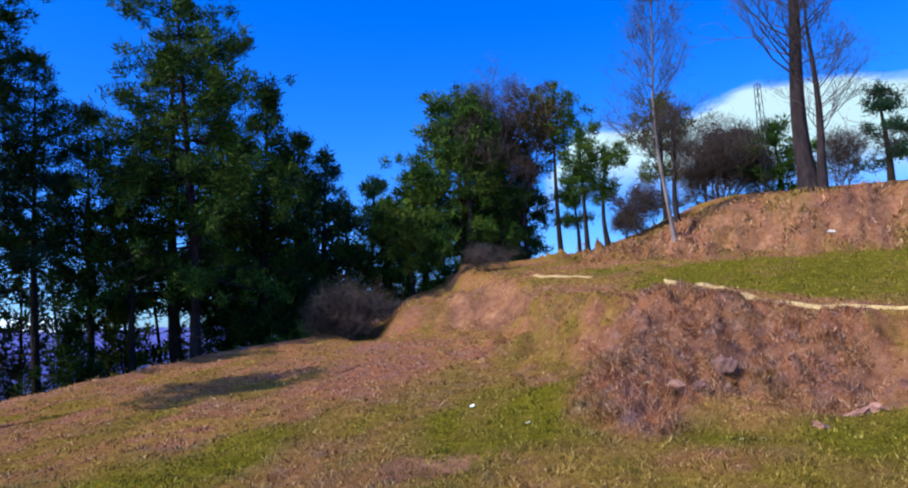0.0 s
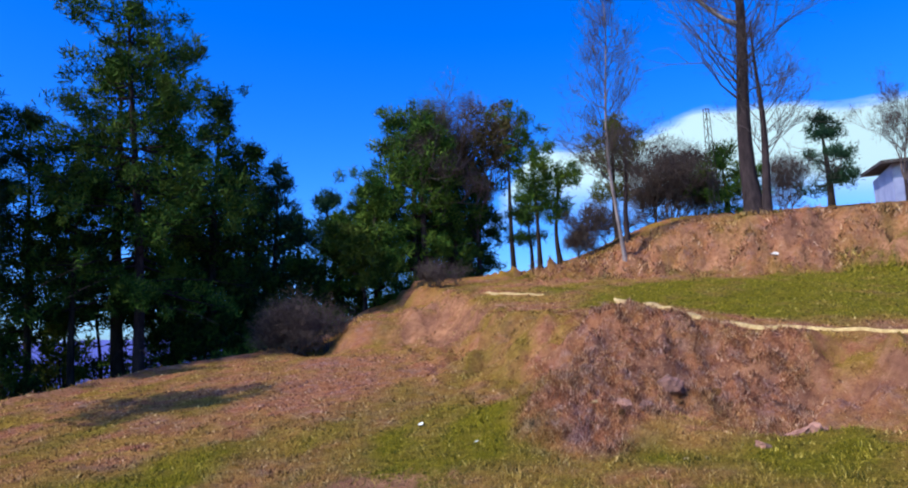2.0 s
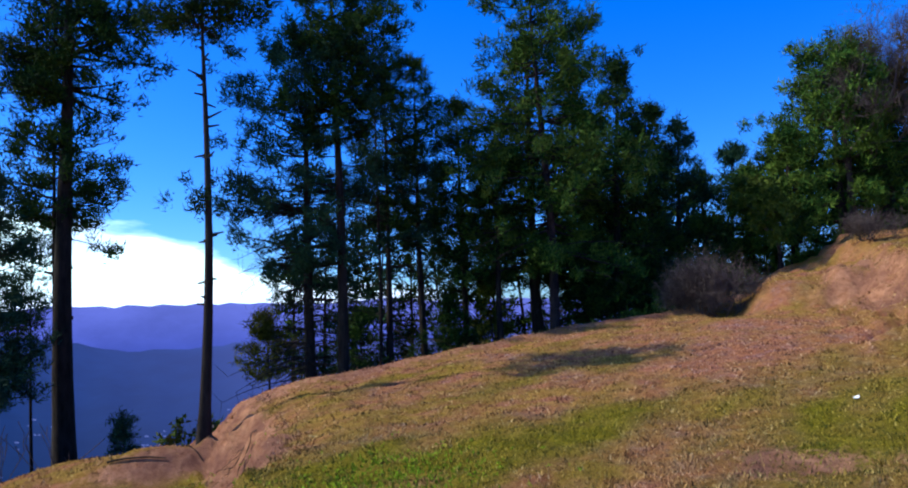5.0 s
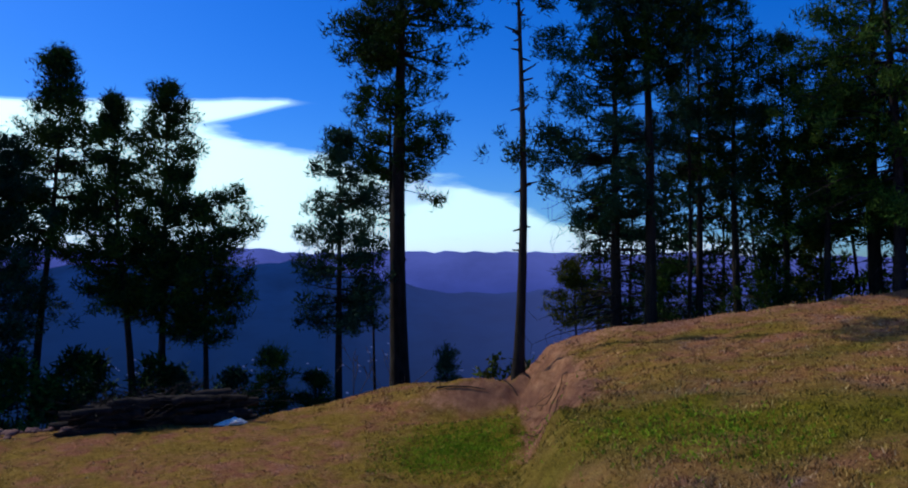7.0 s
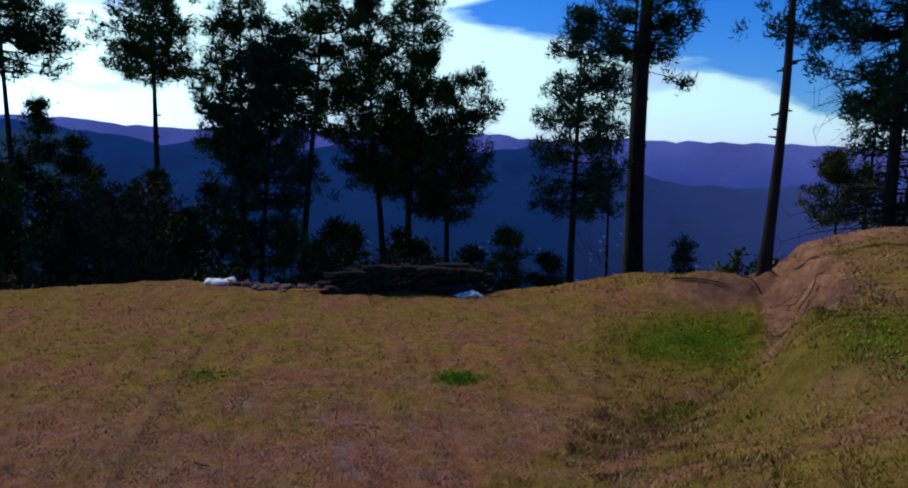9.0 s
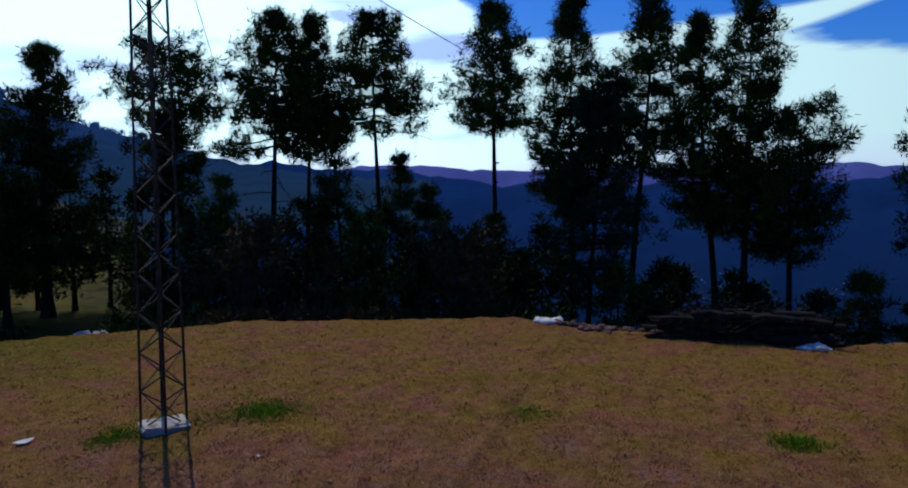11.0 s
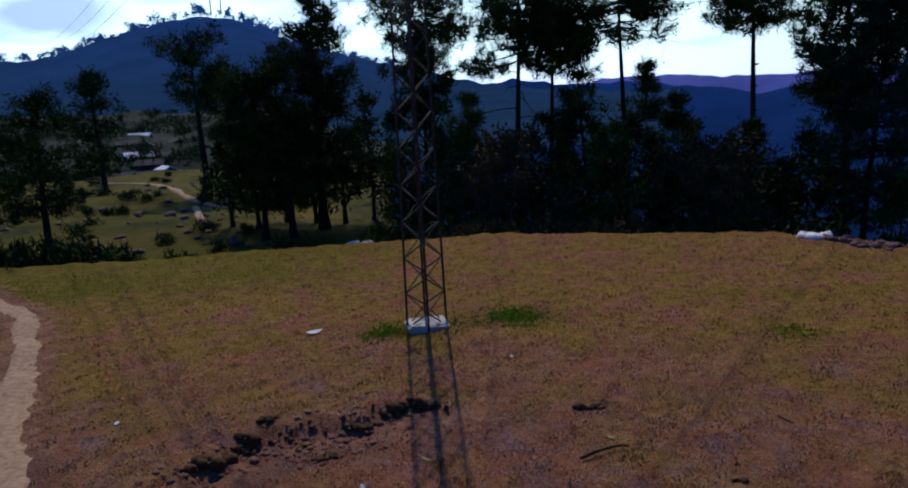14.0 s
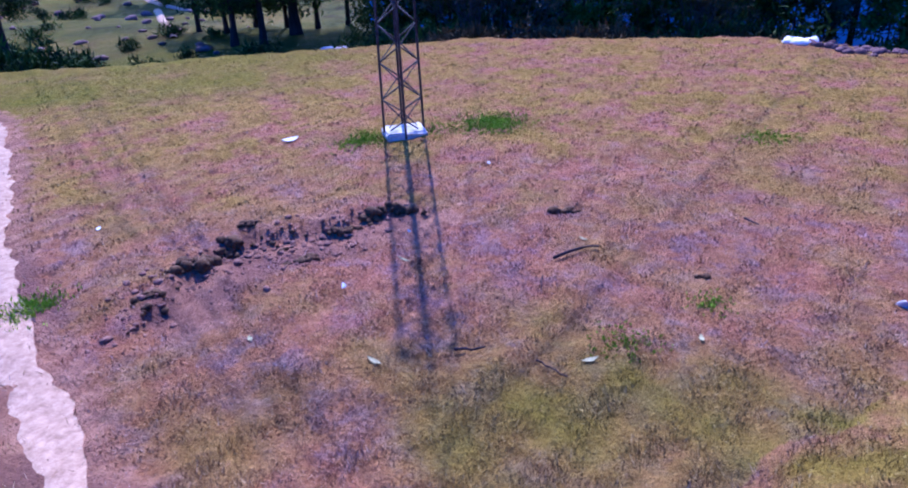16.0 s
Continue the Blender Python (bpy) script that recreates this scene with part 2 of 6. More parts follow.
def ground_z(x, y):
    x, y = np.asarray(x, float), np.asarray(y, float)
    d = np.hypot(x, y)
    az = np.degrees(np.arctan2(-x, y))
    low = -0.09 + 0.04 * np.clip(x, -12, 12) + 0.095 * np.clip(y, -6, 24)
    low = low + 0.5 * smooth(-2.2, -1.2, x) * smooth(16.3, 17.3, y) - 0.3 * spot(x, y, 6.6, 17.3, 0.55, 0.9)
    up = 0.2 + 0.135 * np.clip(y, 2, 24) + 0.012 * np.clip(x, 0, 30)
    scarp, rim = beside(x, y, SCARP), beside(x, y, RIM)
    s = -scarp + 0.25 * waves(x, y, 2.4, 3)
    k = smooth(0, 1, (s + 1.9 - 0.9 * smooth(11, 14, y)) / (2.15 - 0.9 * smooth(11, 14, y)))
    z = low * (1 - k) + up * k
    z = z + 0.16 * np.exp(-((x - 2.9) ** 2 + (y - 10.4) ** 2) / 2.5)
    b = -beside(x, y, BANK) + 0.3 * waves(x, y, 3.0, 5)
    z = z + 1.5 * smooth(-1.7, 0.5, b) * smooth(4.0, 9.5, x) + 0.036 * np.clip(b, 0, 40)
    # the lawn below, on the left
    lawn = -0.82 + 0.42 * smooth(4.8, 8.5, y) + 0.012 * waves(x, y, 5, 8)
    s = beside(x, y, LAWN) + 0.10 * waves(x, y, 1.6, 9) * smooth(2, 5, y)
    wide = 3.0 - 2.25 * smooth(3.6, 5.6, y)
    k = smooth(0, 1, s / wide)
    z = z - 0.28 * smooth(1.7, 0.1, s) * smooth(5.6, 7.6, y) * smooth(-4.5, -5.5, x)
    z = lawn * (1 - k) + z * k
    # beyond the rim it falls away into the valley
    o = np.clip(-rim + 0.15 * waves(x, y, 2.2, 11), 0, None)
    field = smooth(113, 120, az) * smooth(172, 156, az)
    steep = 0.52 - 0.4 * smooth(20, 0, az) * smooth(-90, -20, az)
    fall = steep * (np.sqrt(o * o + 0.6) - 0.775)
    level = 0.9 * smooth(0, 3, o) + 0.25 * waves(x, y, 14.0, 13) * smooth(3, 10, o) + 0.3 * smooth(56, 64, d) * (d - 56)
    fall = level * field + fall * (1 - field)
    z = z - np.minimum(fall, 300)
    # rough tussocks on the banks
    lump = np.exp(-((scarp - 0.5) / 1.5) ** 2) * smooth(-1.5, 0.3, x) * smooth(-0.3, 0.5, scarp) + 1.9 * np.exp(-((b + 0.6) / 1.1) ** 2) + 1.1 * np.exp(-((s / wide - 0.4) / 0.6) ** 2) * smooth(4, 6, y)
    z = z + lump * (0.09 * waves(x, y, 0.5, 25) + 0.04 * waves(x, y, 0.22, 26) + 0.12 * waves(x, y, 1.2, 27))
    # hollows and ledges in the mound's face, and the crumbling lip of the terrace
    edge = beside(x, y, MOUND)
    z = z + 0.20 * smooth(-0.15, 0.45, edge + 0.1 * waves(x, y, 0.7, 44)) * smooth(2.4, 0.7, edge) * smooth(6.3, 7.2, d) * smooth(12, 10, d)
    z = z + mound(x, y) * (0.055 * waves(x, y, 0.42, 45) + 0.035 * waves(x, y, 0.2, 46))
    z = z + 0.24 * spot(x, y, -12.0, 7.9, 0.9, 0.9)
    z = z - 0.28 * spot(x, y, -22.5, 8.9, 0.55, 0.35) - 0.22 * spot(x, y, -17.2, 7.6, 0.7, 0.3) - 0.2 * spot(x, y, -27.5, 7.6, 0.8, 0.3) - 0.10 * spot(x, y, 3.0, 5.9, 0.35, 0.10)
    z = z + smooth(8, 10, y) * smooth(-1, -3, x) * (0.07 * np.exp(-((rim - 0.25) / 0.22) ** 2) - 0.06 * np.exp(-((rim - 0.75) / 0.16) ** 2) * (0.5 + 0.5 * waves(x, y, 1.3, 33)))
    z = z + 0.30 * spot(x, y, 49.6, 12.0, 1.0, 0.35) - 0.20 * spot(x, y, 49.0, 11.25, 1.2, 0.3)
    # a crumbling little step of dug soil across the lawn
    t = beside(x, y, TRENCH) + 0.06 * waves(x, y, 0.55, 28) + 0.012 * waves(x, y, 0.25, 29)
    ends = smooth(-2.7, -3.2, x) * smooth(-5.7, -5.0, x)
    z = z + ends * (0.07 * smooth(0.05, -0.06, t) * smooth(-1.3, -0.2, t) - 0.045 * np.exp(-((t - 0.14) / 0.13) ** 2) * (0.6 + 0.4 * waves(x, y, 0.4, 30)))
    z = z + (0.018 * waves(x, y, 0.9, 21) + 0.010 * waves(x, y, 0.35, 22)) * smooth(60, 20, d)
    return z


def gz(x, y):
    return float(ground_z(np.array([x]), np.array([y]))[0])


def mesh_object(name, verts, faces, mat, parent=None, label="", shade=False):
    me = bpy.data.meshes.new(name)
    me.from_pydata(verts, [], faces)
    if mat:
        me.materials.append(mat)
    if shade:
        me.shade_smooth()
    ob = new(name, me)
    if parent is not None:
        ob.parent = parent
    if label:
        ob["label"] = label
    return ob


def fast_mesh(name, co, tri, mat, parent=None, shade=False):
    """A mesh object from arrays of points and triangles."""
    co, tri = np.asarray(co, np.float32), np.asarray(tri, np.int32)
    me = bpy.data.meshes.new(name)
    me.vertices.add(len(co))
    me.vertices.foreach_set("co", co.ravel())
    n = tri.shape[1]
    me.loops.add(tri.size)
    me.loops.foreach_set("vertex_index", tri.ravel())
    me.polygons.add(len(tri))
    me.polygons.foreach_set("loop_start", np.arange(0, tri.size, n, dtype=np.int32))
    me.update(calc_edges=True)
    if shade:
        me.shade_smooth()
    for one in (mat if isinstance(mat, list) else [mat]):
        me.materials.append(one)
    ob = new(name, me)
    if parent is not None:
        ob.parent = parent
    return ob


def spot(x, y, az, d, across, along):
    px, py = heading(az, d)
    u = (x - px) * -math.sin(radians(az)) + (y - py) * math.cos(radians(az))
    v = (x - px) * math.cos(radians(az)) + (y - py) * math.sin(radians(az))
    return np.exp(-(u / along) ** 2 - (v / across) ** 2)


def greenness(x, y):
    """How green the turf grows, 0 to 1."""
    az, d = np.degrees(np.arctan2(-x, y)), np.hypot(x, y)
    lawn = beside(x, y, LAWN) < 1.5 * smooth(2, -1, y) + 0.25 * waves(x, y, 1.1, 70) * smooth(2, -1, y)
    g = 0.15 + 0.30 * waves(x, y, 3.2, 61) + 0.18 * waves(x, y, 1.1, 62)
    g = g + 0.35 * spot(x, y, 48, 6.0, 4.5, 2.6) + 0.32 * spot(x, y, 24, 7.0, 3.0, 2.0) + 0.8 * spot(x, y, -4, 9.5, 1.3, 3.6) + 0.35 * spot(x, y, -30, 6.0, 2.2, 1.6)
    g = g + 0.9 * smooth(0.4, 2.0, -beside(x, y, SCARP)) * smooth(18.5, 16.5, y) * smooth(2.0, 5.0, x)
    g = g - 0.7 * spot(x, y, -17, 9.0, 3.0, 2.2) - 0.5 * spot(x, y, 3, 12.5, 2.0, 3.0)
    q = 0.06 + 0.10 * waves(x, y, 2.6, 63) + 0.75 * smooth(9.5, 12.5, d) * smooth(112, 128, az) * smooth(19, 15, d) + smooth(15, 19, d) * (0.85 + 0.3 * waves(x, y, 9.0, 65)) + 1.3 * spot(x, y, 50.3, 9.8, 1.1, 1.5)
    q = q + 0.9 * spot(x, y, 108.9, 8.3, 0.42, 0.3) + 0.6 * spot(x, y, 88.1, 7.9, 0.35, 0.2) + 0.7 * spot(x, y, 119.2, 8.0, 0.35, 0.3) + 0.7 * spot(x, y, 68.8, 7.6, 0.22, 0.2) + 0.5 * spot(x, y, 90, 3.0, 1.4, 0.9)
    q = q + 0.25 * smooth(4.6, 3.0, d) * (0.5 + 0.5 * waves(x, y, 0.7, 64))
    g = g - 0.5 * mound(x, y) + 0.5 * spot(x, y, -3.5, 7.5, 0.8, 1.6) + 0.6 * spot(x, y, -19, 6.3, 0.7, 0.35) + 0.6 * spot(x, y, -29.5, 6.8, 0.5, 0.9)
    return np.clip(np.where(lawn, q, g), 0, 1)


MOUND = [heading(-6.0, 6.2), heading(-7.4, 7.0), heading(-9.0, 8.0), heading(-11.2, 9.2), heading(-13.0, 11.2), heading(-14.0, 12.6)]


def mound(x, y):
    """1 on the pinkish tussocky mound, fading at its left edge and its foot."""
    az = np.degrees(np.arctan2(-x, y))
    foot = 2.2 + 1.3 * smooth(-21, -14, az)
    s = beside(x, y, MOUND) + 0.12 * waves(x, y, 0.8, 41)
    return smooth(-0.12, 0.35, s) * smooth(0.2, -0.6, -beside(x, y, SCARP) - 0.2 + 0.3 * waves(x, y, 1.2, 42)) * smooth(0.5, -0.4, beside(x, y, SCARP) - foot + 0.3 * waves(x, y, 0.9, 43)) * smooth(-30, -27, az)


def strawness(x, y):
    """Where the dry grass is yellow straw rather than pinkish."""
    v = 1.0
    v = v * (1 - 0.8 * spot(x, y, 3.0, 6.3, 1.3, 0.9)) * (1 - 0.7 * spot(x, y, 6.0, 11.5, 2.2, 3.5)) * np.clip(0.75 + 0.5 * waves(x, y, 2.2, 47), 0, 1)
    v = v * (1 - 0.8 * np.exp(-((beside(x, y, BANK) - 0.4) / 1.6) ** 2) * smooth(3, 6, x))
    v = np.where(beside(x, y, LAWN) < 1.5 * smooth(2, -1, y), 0.25 + 0.75 * smooth(5.0, 9.0, np.hypot(x, y)) + 0.3 * waves(x, y, 1.4, 49), v)
    return np.clip(v * (1 - 0.85 * mound(x, y)), 0, 2)


def bareness(x, y):
    """Where the soil lies open: the lip of the terrace, the scarp, the foot of the bank, the dug line."""
    rim, sc, lw = beside(x, y, RIM), -beside(x, y, SCARP), beside(x, y, LAWN)
    v = 0.8 * np.exp(-((rim - 0.2) / 0.4) ** 2) * smooth(7, 9, y) * smooth(-1, -3, x)
    v = v + 0.9 * np.exp(-((sc + 0.7) / 0.75) ** 2) * smooth(13.5, 15.5, y) * smooth(20, 18, y) * (0.8 + 0.3 * waves(x, y, 1.0, 69))
    v = v + 0.6 * np.exp(-((sc + 1.1) / 0.5) ** 2) * smooth(1.5, 2.5, x) * (0.6 + 0.4 * waves(x, y, 0.9, 66))
    v = v + 1.1 * np.exp(-((lw - 0.38) / 0.45) ** 2) * smooth(5.3, 5.8, y) * smooth(-4.5, -5.3, x) + 1.0 * np.exp(-(beside(x, y, LAWNPATH) / 0.36) ** 2)
    v = v + 0.5 * np.exp(-((-beside(x, y, BANK) + 0.6) / 0.9) ** 2) * (0.6 + 0.5 * waves(x, y, 1.5, 67))
    v = v + 0.9 * np.exp(-((beside(x, y, TRENCH) - 0.25) / 0.38) ** 2) * smooth(-2.7, -3.2, x) * smooth(-5.7, -5.0, x) + 0.7 * spot(x, y, 3, 6.0, 0.7, 0.5) + 0.9 * spot(x, y, 48.5, 11.75, 1.3, 0.22)
    return np.clip(v + 0.12 * waves(x, y, 0.6, 68), 0, 1)


def turf_colour(nt, fac_noise, green):
    """Dry pinkish-brown winter grass going over to olive green."""
    dry = ramp(nt, fac_noise, [(0.15, (0.085, 0.027, 0.014)), (0.45, (0.29, 0.108, 0.054)), (0.72, (0.50, 0.225, 0.125)), (0.95, (0.82, 0.56, 0.38))])
    straw = ramp(nt, fac_noise, [(0.15, (0.075, 0.038, 0.008)), (0.45, (0.25, 0.140, 0.026)), (0.72, (0.46, 0.285, 0.066)), (0.95, (0.74, 0.57, 0.22))])
    st = nt.nodes.new("ShaderNodeAttribute")
    st.attribute_name = "straw"
    patch = ramp(nt, noise_tex(nt, place(nt), 1.9, 5.0, 0.65), [(0.38, 0.0), (0.56, 1.0)])
    mauve = ramp(nt, noise_tex(nt, place(nt), 4.5, 5.0, 0.7), [(0.46, 0.0), (0.60, 0.75)])
    mauve = math_node(nt, "MULTIPLY", mauve, math_node(nt, "MULTIPLY_ADD", st.outputs["Fac"], -0.85, 1.0, clamp=True))
    dry = mix_rgb(nt, mauve, dry, ramp(nt, fac_noise, [(0.15, (0.06, 0.030, 0.032)), (0.5, (0.24, 0.125, 0.125)), (0.95, (0.66, 0.48, 0.46))]))
    dry = mix_rgb(nt, math_node(nt, "MULTIPLY", patch, st.outputs["Fac"], clamp=True), dry, straw)
    wet = ramp(nt, fac_noise, [(0.2, (0.04, 0.048, 0.003)), (0.5, (0.15, 0.125, 0.008)), (0.75, (0.30, 0.235, 0.022)), (0.95, (0.5, 0.40, 0.10))])
    return mix_rgb(nt, green, dry, wet)


def ground_material():
    m, nt, b = material("turf", 0.95, 0.05)
    p = place(nt)
    mid, fine, tiny = noise_tex(nt, p, 1.6, 5.0, 0.6), noise_tex(nt, p, 8.0, 6.0, 0.7), noise_tex(nt, p, 45.0, 4.0, 0.7)
    at = nt.nodes.new("ShaderNodeAttribute")
    at.attribute_name = "green"
    green = math_node(nt, "MULTIPLY_ADD", math_node(nt, "SUBTRACT", mid, 0.5), 0.9, at.outputs["Fac"], clamp=True)
    c = turf_colour(nt, math_node(nt, "ADD", math_node(nt, "MULTIPLY", fine, 0.6), math_node(nt, "MULTIPLY", tiny, 0.4)), green)
    soil = ramp(nt, fine, [(0.3, (0.22, 0.088, 0.045)), (0.7, (0.54, 0.27, 0.15))])
    soil = mix_rgb(nt, ramp(nt, noise_tex(nt, p, 1.1, 4.0, 0.6), [(0.4, 0.0), (0.62, 0.8)]), soil, (0.17, 0.075, 0.055))
    up = nt.nodes.new("ShaderNodeSeparateXYZ")
    nt.links.new(nt.nodes.new("ShaderNodeNewGeometry").outputs["Normal"], up.inputs[0])
    steep = math_node(nt, "ADD", math_node(nt, "SUBTRACT", 1.0, up.outputs[2]), math_node(nt, "MULTIPLY", mid, 0.12))
    ba = nt.nodes.new("ShaderNodeAttribute")
    ba.attribute_name = "bare"
    broken = math_node(nt, "MULTIPLY_ADD", math_node(nt, "SUBTRACT", fine, 0.5), 1.4, ba.outputs["Fac"])
    c = mix_rgb(nt, ramp(nt, broken, [(0.3, 0.0), (0.6, 0.9)]), c, soil)
    open_ = math_node(nt, "MULTIPLY", ramp(nt, steep, [(0.16, 0.0), (0.34, 0.9)]), math_node(nt, "MULTIPLY_ADD", ba.outputs["Fac"], 2.5, 0.15, clamp=True))
    c = mix_rgb(nt, open_, c, soil)
    c = mix_rgb(nt, ramp(nt, tiny, [(0.3, 0.3), (0.46, 0.0)]), c, (0.03, 0.016, 0.012))
    sa = nt.nodes.new("ShaderNodeAttribute")
    sa.attribute_name = "scrub"
    heath = ramp(nt, noise_tex(nt, p, 0.9, 6.0, 0.7), [(0.38, (0.012, 0.016, 0.004)), (0.55, (0.05, 0.055, 0.006)), (0.72, (0.10, 0.07, 0.022))])
    c = mix_rgb(nt, sa.outputs["Fac"], c, heath)
    nt.links.new(c, b.inputs["Base Color"])
    bump(nt, b, math_node(nt, "ADD", fine, math_node(nt, "MULTIPLY", tiny, 0.6)), 1.0, 0.07)
    return m


TURF = ground_material()


def build_ground():
    az = np.radians(np.concatenate([np.linspace(-42, 155, 620), np.linspace(155, 318, 90)[1:-1]]))
    rad = np.concatenate([[0.002, 0.3], np.geomspace(0.6, 45, 340), np.geomspace(48, 4800, 60)])
    A, R = np.meshgrid(az, rad)
    x, y = 0.21 - R * np.sin(A), -0.17 + R * np.cos(A)
    z = ground_z(x, y)
    n = len(az)
    co = np.stack([x, y, z], -1).reshape(-1, 3)
    i = np.arange(len(rad) - 1)[:, None] * n
    j = np.arange(n)[None, :]
    j2 = (j + 1) % n
    quads = np.stack([i + j, i + n + j, i + n + j2, i + j2], -1).reshape(-1, 4)
    ob = fast_mesh("ground", co, quads[:, ::-1], TURF, shade=True)
    e = ob.data.attributes.new("bare", "FLOAT", "POINT")
    e.data.foreach_set("value", bareness(co[:, 0], co[:, 1]).astype(np.float32))
    f = ob.data.attributes.new("scrub", "FLOAT", "POINT")
    out = -beside(co[:, 0], co[:, 1], RIM) + 0.8 * waves(co[:, 0], co[:, 1], 4.0, 48)
    turn, far = np.degrees(np.arctan2(-co[:, 0], co[:, 1])), np.hypot(co[:, 0], co[:, 1])
    mown = smooth(115, 120, turn) * smooth(150, 146, turn) * smooth(70, 60, far) * np.clip(0.62 + 0.6 * waves(co[:, 0], co[:, 1], 6.0, 50), 0, 1)
    f.data.foreach_set("value", (0.92 * smooth(1.0, 4.0, out) * (1 - 0.5 * mown)).astype(np.float32))
    w = ob.data.attributes.new("straw", "FLOAT", "POINT")
    w.data.foreach_set("value", strawness(co[:, 0], co[:, 1]).astype(np.float32))
    g = ob.data.attributes.new("green", "FLOAT", "POINT")
    g.data.foreach_set("value", greenness(co[:, 0], co[:, 1]).astype(np.float32))
    return tagged(ob, "dry brown hillside turf with green patches and bare soil banks", "ground", kind="structure")


build_ground()


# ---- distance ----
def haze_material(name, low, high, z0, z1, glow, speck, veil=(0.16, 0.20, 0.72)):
    """Far forest slopes with blue air painted into a glowing colour: a plain backdrop."""
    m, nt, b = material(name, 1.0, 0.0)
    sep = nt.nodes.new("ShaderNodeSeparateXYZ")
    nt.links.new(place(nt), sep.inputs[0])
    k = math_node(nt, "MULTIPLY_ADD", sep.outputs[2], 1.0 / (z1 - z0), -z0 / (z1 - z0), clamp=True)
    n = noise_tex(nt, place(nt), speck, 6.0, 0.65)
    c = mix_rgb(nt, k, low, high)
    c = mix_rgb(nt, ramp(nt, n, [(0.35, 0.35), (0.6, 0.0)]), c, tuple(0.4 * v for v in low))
    # thicker painted haze towards the sunlit end of the valley
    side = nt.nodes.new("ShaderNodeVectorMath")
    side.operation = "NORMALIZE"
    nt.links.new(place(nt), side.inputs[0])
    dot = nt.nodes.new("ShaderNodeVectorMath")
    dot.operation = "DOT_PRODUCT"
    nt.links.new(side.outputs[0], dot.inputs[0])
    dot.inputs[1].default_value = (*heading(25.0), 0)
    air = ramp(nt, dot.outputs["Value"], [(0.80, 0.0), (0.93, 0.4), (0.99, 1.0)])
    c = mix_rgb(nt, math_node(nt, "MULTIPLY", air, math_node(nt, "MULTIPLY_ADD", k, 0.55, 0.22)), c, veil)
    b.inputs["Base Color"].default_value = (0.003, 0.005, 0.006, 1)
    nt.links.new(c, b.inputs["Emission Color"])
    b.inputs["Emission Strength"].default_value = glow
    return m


def ridge(name, label, az0, az1, d, el_of, depth, foot, mat, rough, seed):
    """A hill range at d metres: a slope that climbs away from the eye to a wavy crest, and a back."""
    n, m = 220, 24
    az = np.linspace(az0, az1, n)
    el = el_of(az)
    r = np.random.RandomState(seed)
    crest = el + rough * (waves(az, 0 * az, 9.0, seed) + 0.5 * waves(az, 0 * az, 3.1, seed + 1) + 0.3 * waves(az, 0 * az, 0.8, seed + 2))
    rows = []
    for i in range(m + 1):
        t = i / m
        dd = d - depth * (1 - t)
        ztop = EYE + d * np.tan(np.radians(crest))
        z = foot + (ztop - foot) * (t ** 1.3) + (1 - t) * t * 0.12 * (ztop - foot) * waves(az * 1.7, t * 9 + 0 * az, 6.0, seed + 4)
        rows.append(np.stack([-dd * np.sin(np.radians(az)), dd * np.cos(np.radians(az)), z], -1))
    back = rows[-1].copy()
    back *= [1.15, 1.15, 1]
    back[:, 2] = foot
    rows.append(back)
    co = np.concatenate(rows)
    i = np.arange(len(rows) - 1)[:, None] * n
    j = np.arange(n - 1)[None, :]
    quads = np.stack([i + j, i + j + 1, i + n + j + 1, i + n + j], -1).reshape(-1, 4)
    ob = fast_mesh(name, co, quads, mat, shade=True)
    return tagged(ob, label, "hills", kind="structure")


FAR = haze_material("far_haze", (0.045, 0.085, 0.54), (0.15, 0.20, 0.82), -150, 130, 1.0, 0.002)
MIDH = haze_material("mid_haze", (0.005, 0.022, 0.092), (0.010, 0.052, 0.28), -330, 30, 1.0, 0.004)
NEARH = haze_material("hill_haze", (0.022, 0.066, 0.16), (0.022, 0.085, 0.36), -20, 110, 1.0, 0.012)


def valley_el(a):
    return -1.8 + 2.3 * smooth(46, 66, a) + 1.6 * smooth(88, 108, a)


def hill_el(a):
    return 0.9 + 4.7 * np.exp(-((a - 129.5) / 6.5) ** 2) + 2.9 * np.exp(-((a - 119.0) / 9.0) ** 2) + 3.9 * smooth(124, 138, a) * (1 - 0.4 * smooth(150, 170, a))


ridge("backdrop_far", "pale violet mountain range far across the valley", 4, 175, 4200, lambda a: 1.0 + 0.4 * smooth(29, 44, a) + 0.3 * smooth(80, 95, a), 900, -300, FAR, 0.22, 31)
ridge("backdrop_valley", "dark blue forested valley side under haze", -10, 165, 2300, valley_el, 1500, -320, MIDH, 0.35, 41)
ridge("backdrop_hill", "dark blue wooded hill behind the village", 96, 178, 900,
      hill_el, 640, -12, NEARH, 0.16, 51)


